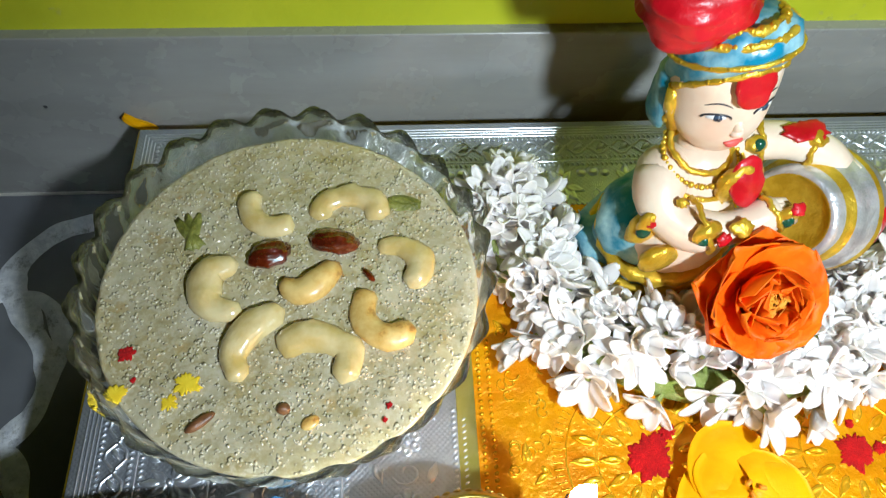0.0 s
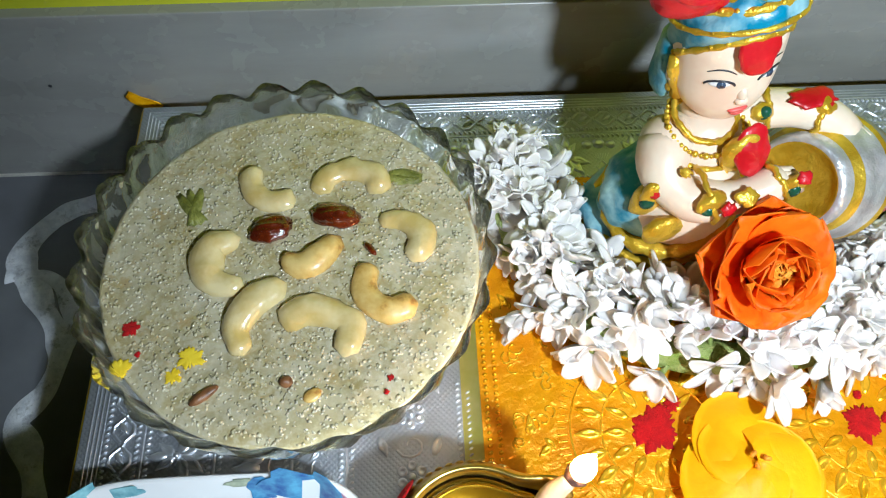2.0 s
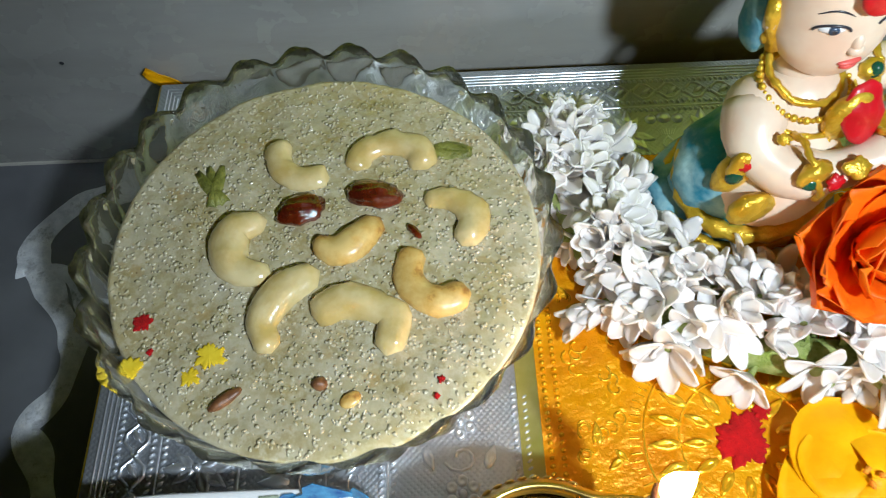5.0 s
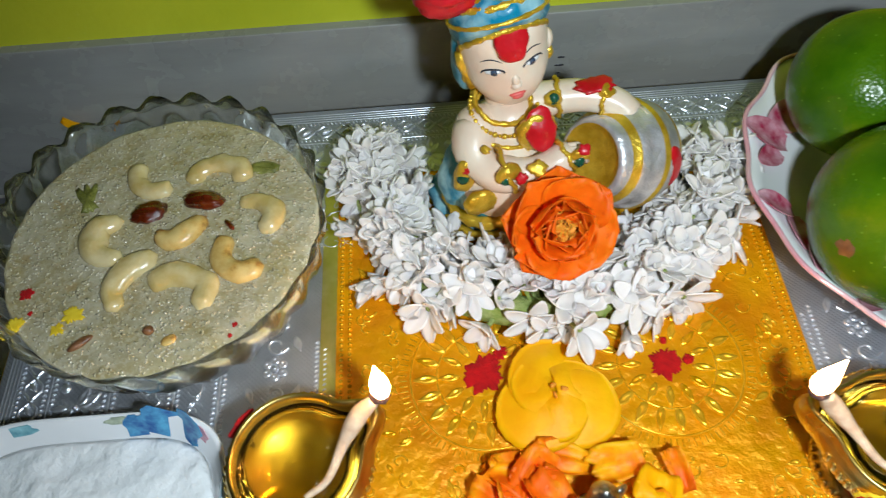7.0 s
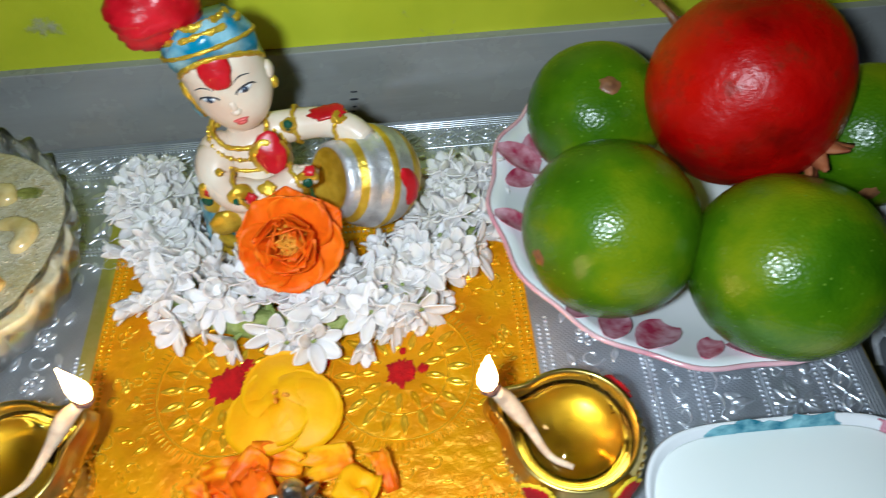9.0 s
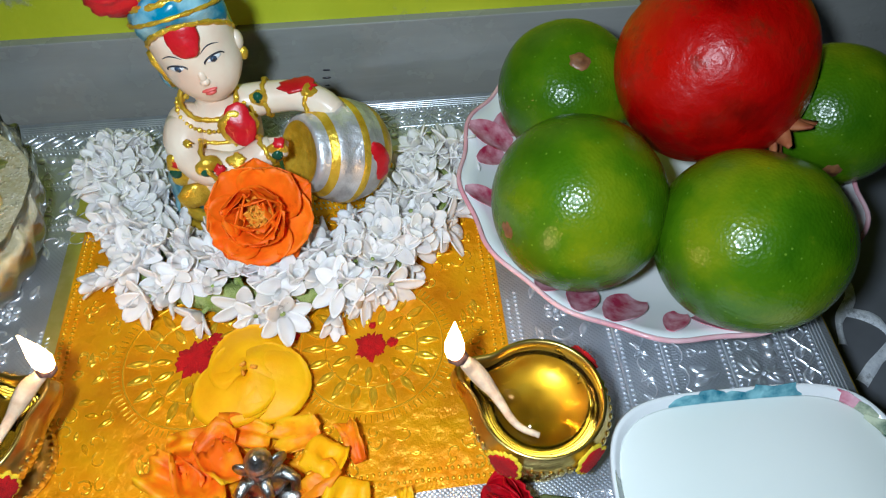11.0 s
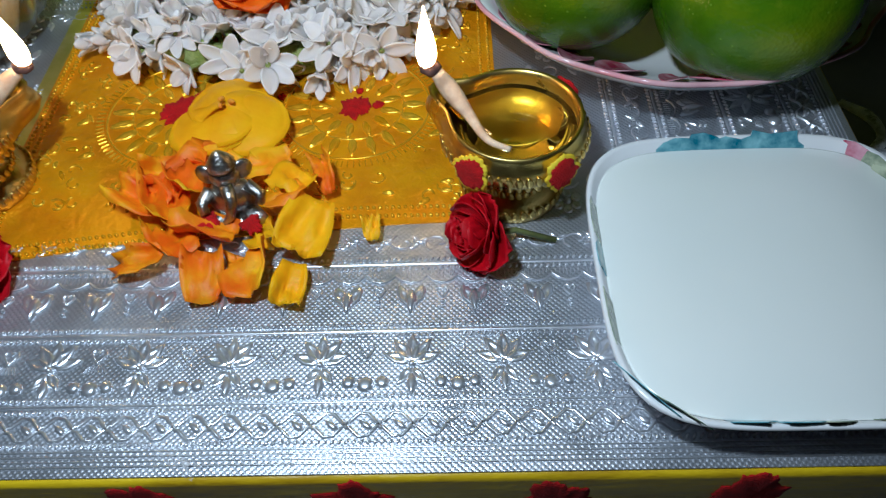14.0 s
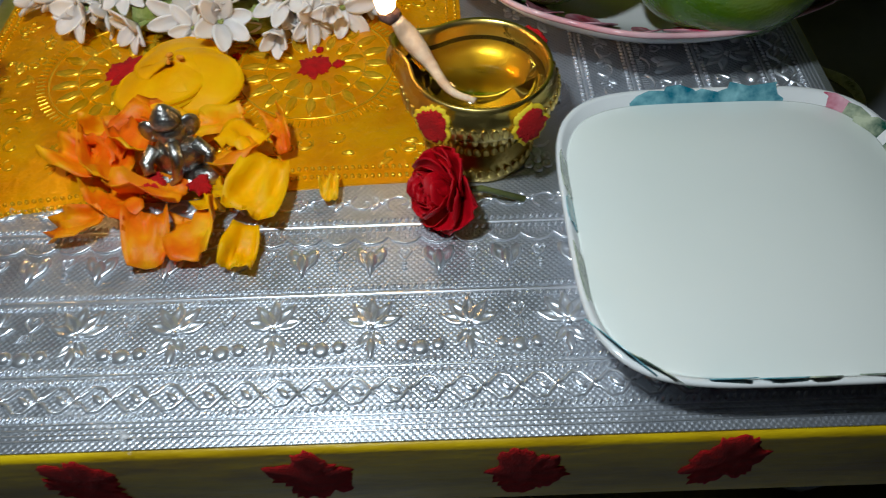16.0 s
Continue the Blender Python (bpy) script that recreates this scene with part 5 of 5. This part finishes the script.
# ---- brass oil lamps ----
def oil_lamp(place, spout, flame_at, label, seed, hand):
    """A footed brass bowl with a pinched spout; its wick lies in the oil and burns at the lip."""
    thing = empty("oil_lamp", place, label, "oil lamp", group="brass lamps on the board")
    ang = math.atan2(spout[1], spout[0])
    top, reach = 0.041, math.hypot(*spout[:2])

    def pinch(a, i, amount):
        d = (a - ang + math.pi) % (2 * math.pi) - math.pi
        return 1 + amount * math.exp(-(d / 0.27) ** 2), 0.0

    prof = [(0.017, 0.0), (0.021, 0.001), (0.0214, 0.004), (0.017, 0.009), (0.0122, 0.0135), (0.0118, 0.0185), (0.0155, 0.0215), (0.0225, 0.0245), (0.0278, 0.0285), (0.0285, 0.0325), (0.027, 0.036), (0.0252, 0.0385), (0.0256, top)]
    amount = [0, 0, 0, 0, 0, 0, 0.05, 0.16, 0.28, 0.34, 0.37, 0.4, 0.42]
    ins = [(0.0243, top - 0.0002), (0.0236, 0.0378), (0.0245, 0.034), (0.0225, 0.0295), (0.014, 0.0262), (0.0006, 0.025)]
    amount_in = [0.39, 0.36, 0.3, 0.2, 0.05, 0]
    bm = bmesh.new()
    rings = lathe(bm, prof + ins, 72, shape=lambda a, i: pinch(a, i, (amount + amount_in)[i]))
    cap(bm, rings[0], flip=True)
    cap(bm, rings[-1])
    lamp_body = part("lamp_bowl", bm, M_BRASS, thing, "polished brass footed bowl with a spout")
    for z0, r0, count in ((0.0318, 0.0284, 48), (0.0265, 0.0254, 44), (0.0045, 0.0209, 36), (0.0105, 0.0156, 30)):
        bm = bmesh.new()
        for k in range(count):
            a = 2 * math.pi * k / count
            if abs((a - ang + math.pi) % (2 * math.pi) - math.pi) < 0.55 and z0 > 0.02:
                continue
            blob(bm, (r0 * math.cos(a), r0 * math.sin(a), z0), (0.0008, 0.0015, 0.0026), (12, 0, math.degrees(a)), u=10, v=8)
        tagged(part("relief_band", bm, M_BRASS, lamp_body, "chased brass band"), kind="stuff")
    bm = bmesh.new()
    oil = lathe(bm, [(0.0238, 0.0345), (0.0006, 0.0345)], 72, shape=lambda a, i: pinch(a, i, 0.24 if i == 0 else 0))
    low = lathe(bm, [(0.0238, 0.0345), (0.0221, 0.0302), (0.0138, 0.0268), (0.0006, 0.0256)], 72, shape=lambda a, i: pinch(a, i, (0.24, 0.19, 0.04, 0)[i]))
    cap(bm, oil[1])
    cap(bm, low[3], flip=True)
    bmesh.ops.remove_doubles(bm, verts=[v for r in (oil[0], low[0]) for v in r], dist=0.0001)
    bmesh.ops.recalc_face_normals(bm, faces=bm.faces)
    oil_part = part("oil", bm, M_OIL, thing, "yellow lamp oil")
    oil_part.visible_shadow = False
    f = Vector(flame_at) - Vector(place)
    side = Vector((-math.sin(ang), math.cos(ang), 0)) * hand
    c = Vector((math.cos(ang), math.sin(ang), 0))
    bm = bmesh.new()
    tube(bm, spline([-c * 0.004 - side * 0.013 + Vector((0, 0, 0.0345)), c * 0.006 - side * 0.012 + Vector((0, 0, 0.0348)), c * 0.018 - side * 0.004 + Vector((0, 0, 0.037)), c * 0.028 + Vector((0, 0, 0.0425)), f - c * 0.004 - Vector((0, 0, 0.0015))], 6), [0.0012, 0.0012, 0.0013, 0.0013, 0.0014, 0.0014, 0.0015, 0.0016, 0.0017, 0.0018, 0.002, 0.0022] + [0.0024, 0.0028, 0.0032, 0.0035, 0.0037, 0.0038, 0.0038, 0.0037, 0.0035, 0.0033, 0.003, 0.0028, 0.0026], 10)
    wick = part("wick", bm, M_WICK, thing, "twisted cotton wick")
    bm = bmesh.new()
    blob(bm, f - c * 0.0012, (0.0042, 0.0036, 0.003), u=12, v=8, wobble=0.001, freq=500)
    part("wick_tip", bm, M_WICK_TIP, wick, "charred wick tip")
    bm = bmesh.new()
    fl = lathe(bm, [(0.0014, -0.001), (0.0031, 0.002), (0.0039, 0.0055), (0.0037, 0.0095), (0.0029, 0.014), (0.0019, 0.0185), (0.001, 0.0225), (0.0003, 0.026)], 20, place=tuple(f))
    cap(bm, fl[0], flip=True)
    cap(bm, fl[-1])
    part("flame", bm, M_FLAME, thing, "bright yellow white flame")
    for k, (da, h) in enumerate(((-1.97, 0.0345), (1.4, 0.033), (2.62, 0.033))):
        a = ang - hand * da
        for name, mat_, size, out, text in (("yellow_dot", M_TURMERIC, 0.0088, 0.0286, "dab of turmeric"), ("red_dot", M_KUMKUM, 0.0074, 0.0291, "dab of red powder")):
            if k == 0 and name == "yellow_dot":
                continue
            m = pose(out * math.cos(a), out * math.sin(a), h, 0, 0, math.degrees(a) + 90) @ pose(0, 0, 0, 78, 0, 0)
            bm = bmesh.new()
            powder(bm, (0, 0, 0), size, 0.001, seed + k, m, 0.22)
            part(name, bm, mat_, lamp_body, text)
    return thing


oil_lamp((0.2345, 0.0285, 0.0), (-0.033, 0.017), (0.2018, 0.0445, 0.0505), "lit brass oil lamp with red powder dabs, standing on foil", 70, -1)
oil_lamp((0.0085, 0.0365, 0.0), (0.034, 0.02), (0.042, 0.0565, 0.0475), "lit brass oil lamp full of oil, beside the white plate", 80, 1)


# ---- fruit plate ----
PLATE = (0.3165, 0.151)
plate = empty("fruit_plate", (*PLATE, 0.0), "white china plate with wavy pink rim and flower print", "plate")


def wavy(a, i, w=(0, 0, 0, 0.005, 0.012, 0.016, 0.016, 0.012, 0.004, 0, 0)):
    return 1 + w[i] * math.cos(14 * a), 0.06 * w[i] * math.cos(14 * a)


bm = bmesh.new()
profile = [(0.05, 0.0), (0.054, 0.0), (0.058, 0.003), (0.078, 0.0125), (0.092, 0.022), (0.1, 0.03), (0.0995, 0.0318), (0.0905, 0.0245), (0.075, 0.0152), (0.055, 0.0062), (0.02, 0.0045)]
rings = lathe(bm, profile, 140, shape=wavy)
cap(bm, rings[0], flip=True)
cap(bm, rings[-1])
dish = part("dish", bm, M_CHINA, plate, "white glazed china dish")
bm = bmesh.new()
path = [(wavy(a, 5)[0] * 0.0997 * math.cos(a), wavy(a, 5)[0] * 0.0997 * math.sin(a), 0.0314 + wavy(a, 5)[1]) for a in (2 * math.pi * k / 140 for k in range(141))]
tube(bm, path, 0.0012, 8, caps=False)
part("rim_band", bm, M_PINK_RIM, dish, "pink painted rim")
rng = random.Random(21)
for k in range(26):
    a = 2 * math.pi * k / 26 + rng.uniform(-0.08, 0.08)
    t = rng.uniform(0.2, 0.65)
    r, z = 0.075 + 0.023 * t, 0.0152 + 0.0155 * t
    slope = math.degrees(math.atan2(0.0155, 0.0255))
    m = pose(r * math.cos(a), r * math.sin(a), z + 0.0007, 0, 0, math.degrees(a) - 90) @ pose(0, 0, 0, slope, 0, 0) @ pose(0, 0, 0, 0, 0, rng.uniform(-70, 70))
    bm = bmesh.new()
    size = rng.uniform(0.013, 0.024)
    sheet_solid(bm, (0, -size * 0.6, 0), size * 0.8, size * 1.3, 0.12, 0.0, m, 0, 7, 7, 0.0004)
    part("printed_petal", bm, M_PINK_PRINT, dish, "pink printed petal", False)


def lime(place, radius, turn, label, seed):
    thing = new("sweet_lime")
    thing.matrix_world = pose(*place, *turn)
    tagged(thing, label, "fruit", "green fruits on the plate")
    bm = bmesh.new()
    made = blob(bm, (0, 0, 0), (radius, radius, radius * 0.97), u=48, v=32)
    for v in made:
        d = v.co.normalized()
        pole = abs(d.z) ** 18
        v.co *= 1 - 0.05 * pole + 0.012 * noise.noise(d * 1.6 + Vector((seed, 0, 0))) + 0.004 * noise.noise(d * 5)
    rind = part("rind", bm, M_LIME, thing, "glossy green dotted rind")
    bm = bmesh.new()
    tube(bm, [(0, 0, radius * 0.88), (0, 0, radius * 0.93)], [0.0046, 0.003], 9)
    blob(bm, (0, 0, radius * 0.912), (0.0056, 0.0048, 0.0012), u=14, v=8, wobble=0.0014, freq=500)
    part("stalk_scar", bm, M_BITS, rind, "dry brown stalk scar")
    return thing


lime((0.2655, 0.1145, 0.0525), 0.0405, (0, -86, 22), "round green sweet lime with a stalk scar, on the plate", 1)
lime((0.3355, 0.0865, 0.0525), 0.0415, (150, 20, 0), "large glossy green sweet lime on the china plate", 2)
lime((0.2745, 0.189, 0.0535), 0.0352, (25, 0, 0), "green sweet lime behind the others on the plate", 3)
lime((0.397, 0.153, 0.0575), 0.035, (110, 60, 0), "green sweet lime under the pomegranate's crown", 4)

pom = new("pomegranate")
axis = Vector((0.54, -0.72, -0.26))
pom.matrix_world = Matrix.Translation((0.335, 0.1665, 0.083)) @ axis.to_track_quat("Z", "Y").to_matrix().to_4x4()
tagged(pom, "ripe red pomegranate resting on top of the limes", "fruit")
bm = bmesh.new()
made = blob(bm, (0, 0, 0), (0.046, 0.046, 0.0445), u=48, v=32)
for v in made:
    d = v.co.normalized()
    a = math.atan2(d.y, d.x)
    v.co *= 1 + 0.018 * math.cos(6 * a) * (1 - d.z * d.z) + 0.02 * noise.noise(d * 1.5) + 0.05 * max(0, d.z) ** 12 - 0.04 * max(0, -d.z) ** 14
rind = part("rind", bm, M_POM, pom, "leathery red rind")
bm = bmesh.new()
for k in range(6):
    m = pose(0, 0, 0.044, 0, 0, 60 * k) @ pose(0, 0.0075, 0, 72, 0, 0)
    sheet_solid(bm, (0, 0, 0), 0.009, 0.009, 0.25, -0.2, m, 0, 5, 5, 0.0014, lambda t: 1.05 - t * 0.85, 0.001, k)
part("crown", bm, M_POM_CROWN, rind, "dry brown crown")
bm = bmesh.new()
tube(bm, [(0, 0, -0.042), (0.001, 0.001, -0.05), (-0.001, 0.003, -0.062)], [0.0028, 0.0018, 0.0022], 9)
part("stalk", bm, M_BITS, rind, "dry brown stalk")


# ---- square white plates ----
def square_plate(place, turn, label):
    """A square dish with round corners and a narrow raised rim."""
    thing = empty("square_plate", (*place, 0.0), label, "plate", turn, group="square plates")
    def sq(a, i):
        c, s = abs(math.cos(a)), abs(math.sin(a))
        return 1 / (c ** 4.2 + s ** 4.2) ** (1 / 4.2), 0.0
    prof = [(0.044, 0.0), (0.047, 0.0), (0.049, 0.002), (0.0555, 0.009), (0.0605, 0.0195), (0.0615, 0.021), (0.0608, 0.0222), (0.0592, 0.0215), (0.0545, 0.012), (0.049, 0.006), (0.02, 0.0045)]
    bm = bmesh.new()
    rings = lathe(bm, prof, 120, shape=sq)
    cap(bm, rings[0], flip=True)
    cap(bm, rings[-1])
    return thing, sq, part("dish", bm, M_CHINA, thing, "white glazed dish")


def print_on(thing, sq, angle, drop, length, width, material, seed, name="printed_leaf"):
    """A painted leaf on the inner slope of a square plate's rim."""
    a = math.radians(angle)
    s = sq(a, 0)[0]
    t = drop
    r, z = 0.0592 * (1 - t) + 0.0545 * t, 0.0215 * (1 - t) + 0.012 * t
    normal_deg = 90 * round(angle / 90) if abs((angle + 45) % 90 - 45) < 33 else angle
    m = pose(r * s * math.cos(a), r * s * math.sin(a), z + 0.0011, 0, 0, normal_deg - 90) @ pose(0, 0, 0, 63, 0, 0) @ pose(0, 0, 0, 0, 0, random.Random(seed).uniform(-25, 25))
    bm = bmesh.new()
    sheet_solid(bm, (0, -width * 0.65, 0), length * 1.2, width * 1.3, 0, 0, m, 0, 9, 6, 0.0003, lambda q: 0.55 + 0.45 * math.sin(3.0 * q + 0.3) + 0.2 * math.sin(9 * q + seed), 0.0, seed)
    part(name, bm, material, thing, "painted leaf", False)


plate_r, sq, dish = square_plate((0.3205, -0.0285), 0, "white square plate with teal leaf rim, full of milk")
for i, (a, d, l, w, mat_) in enumerate(((100, 0.35, 0.013, 0.008, M_TEAL_PRINT), (112, 0.45, 0.014, 0.007, M_TEAL_PRINT), (90, 0.4, 0.016, 0.006, M_TEAL_PRINT), (79, 0.4, 0.015, 0.009, M_TEAL_PRINT), (70, 0.4, 0.012, 0.009, M_TEAL_PRINT),
                                         (95, 0.6, 0.004, 0.003, M_PINK_PRINT), (48, 0.4, 0.012, 0.007, M_PINK_PRINT), (41, 0.4, 0.013, 0.006, M_GREEN_PRINT), (34, 0.4, 0.014, 0.008, M_GREEN_PRINT), (26, 0.5, 0.015, 0.007, M_GREEN_PRINT), (16, 0.4, 0.013, 0.007, M_GREEN_PRINT), (8, 0.4, 0.01, 0.006, M_TEAL_PRINT),
                                         (160, 0.15, 0.018, 0.007, M_GREEN_PRINT), (176, 0.15, 0.012, 0.007, M_TEAL_PRINT), (203, 0.15, 0.02, 0.007, M_GREEN_PRINT), (222, 0.15, 0.02, 0.008, M_TEAL_PRINT), (232, 0.15, 0.014, 0.007, M_GREEN_PRINT), (248, 0.15, 0.012, 0.006, M_TEAL_PRINT),
                                         (262, 0.0, 0.011, 0.004, M_TEAL_PRINT), (272, 0.0, 0.009, 0.004, M_GREEN_PRINT), (290, 0.0, 0.013, 0.004, M_GREEN_PRINT))):
    print_on(dish, sq, a, d, l, w, mat_, i + 1)
bm = bmesh.new()
rings = lathe(bm, [(0.049, 0.0068), (0.054, 0.0128), (0.0574, 0.0181), (0.0566, 0.0184), (0.03, 0.0184)], 120, shape=sq)
cap(bm, rings[0], flip=True)
cap(bm, rings[-1])
milk = tagged(link_mesh("milk", bm, M_MILK), "still white milk filling the square plate", "milk")
milk.matrix_world = plate_r.matrix_world.copy()
plate_l, sq, dish = square_plate((-0.083, 0.0055), 0, "white square plate with blue flower rim, heaped with ground rice")
for i, (a, d, l, w, mat_) in enumerate(((63, 0.3, 0.017, 0.011, M_BLUE_PRINT), (53, 0.35, 0.014, 0.011, M_BLUE_PRINT), (72, 0.5, 0.008, 0.009, M_BLUE_PRINT), (47, 0.3, 0.007, 0.005, M_PINK_PRINT), (78, 0.2, 0.01, 0.003, M_GREEN_PRINT), (128, 0.25, 0.016, 0.009, M_TEAL_PRINT), (117, 0.3, 0.012, 0.004, M_TEAL_PRINT), (20, 0.1, 0.02, 0.004, M_TEAL_PRINT))):
    print_on(dish, sq, a, d, l, w, mat_, i + 31)
bm = bmesh.new()
prof = [(0.048, 0.0068), (0.0535, 0.0118)] + [(0.0535 * (1 - k / 22), 0.013 + 0.004 * math.sin(k / 22 * 1.57)) for k in range(1, 22)]
rings = lathe(bm, prof, 110, shape=sq)
for ring in rings[2:]:
    for v in ring:
        w = Vector((v.co.x, v.co.y, 0))
        v.co.z += 0.0022 * noise.noise(w * 70) + 0.0012 * noise.noise(w * 190)
cap(bm, rings[0], flip=True)
cap(bm, rings[-1])
rice = tagged(link_mesh("ground_rice", bm, M_RICE), "lumpy moist white ground rice heaped in the plate", "food")
rice.matrix_world = plate_l.matrix_world.copy()

# ---- red powder and stray petal ----
for i, (x, y, r) in enumerate(((0.0835, 0.0805, 0.0105), (0.1655, 0.0795, 0.0085), (0.176, 0.0805, 0.003), (0.092, 0.0905, 0.004), (0.167, 0.0905, 0.002), (0.13, 0.088, 0.002))):
    daub("red_powder_dot", x, y, 0.0007, r, 0.0014, 3 + i, M_KUMKUM, "dot of red powder on the gold foil", None, 0.4)
for i, x in enumerate((0.103, 0.176, 0.243, 0.306)):
    daub("red_powder_dot", x, -0.0155 + 0.001 * (i % 2), 0.0, 0.0142, 0.0008, 23 + i, M_KUMKUM, "red powder dot on the board's yellow front", pose(0, Y0, 0, 90, 0, 0) @ Matrix.Diagonal((1, 1.5, 1, 1)), 0.34)
ribbon("powder_smear", [(0.099, -0.076, 0.0012), (0.107, -0.081, 0.0012), (0.116, -0.087, 0.0012), (0.127, -0.0925, 0.0012)], 0.0055, "thin white powder smear on the silver foil", 12, M_THIN)
bm = bmesh.new()
sheet_solid(bm, (0, 0, 0), 0.008, 0.018, 0.2, 0.1, pose(-0.139, WALL_Y - 0.0025, -0.017, 88, 0, 0) @ pose(0, 0, 0, 0, 0, 48), 0, 7, 7, 0.0006, None, 0.002, 50)
tagged(link_mesh("dried_petal", bm, M_AMBER), "dried orange petal stuck on the grey skirting", "petal")
for i, (x, z, w, h) in enumerate(((-0.19, -0.001, 0.0009, 0.0009), (0.146, 0.012, 0.0022, 0.0008), (0.1452, 0.006, 0.003, 0.0009), (0.1448, 0.0, 0.0016, 0.0007), (0.144, -0.004, 0.0012, 0.0007))):
    bm = bmesh.new()
    blob(bm, (x, WALL_Y - 0.0001, z), (w, 0.0004, h), u=10, v=6, wobble=0.0004, freq=700)
    tagged(link_mesh("wall_stain", bm, M_STATUE_DARK), "small dark chip in the grey stone skirting", "stain")
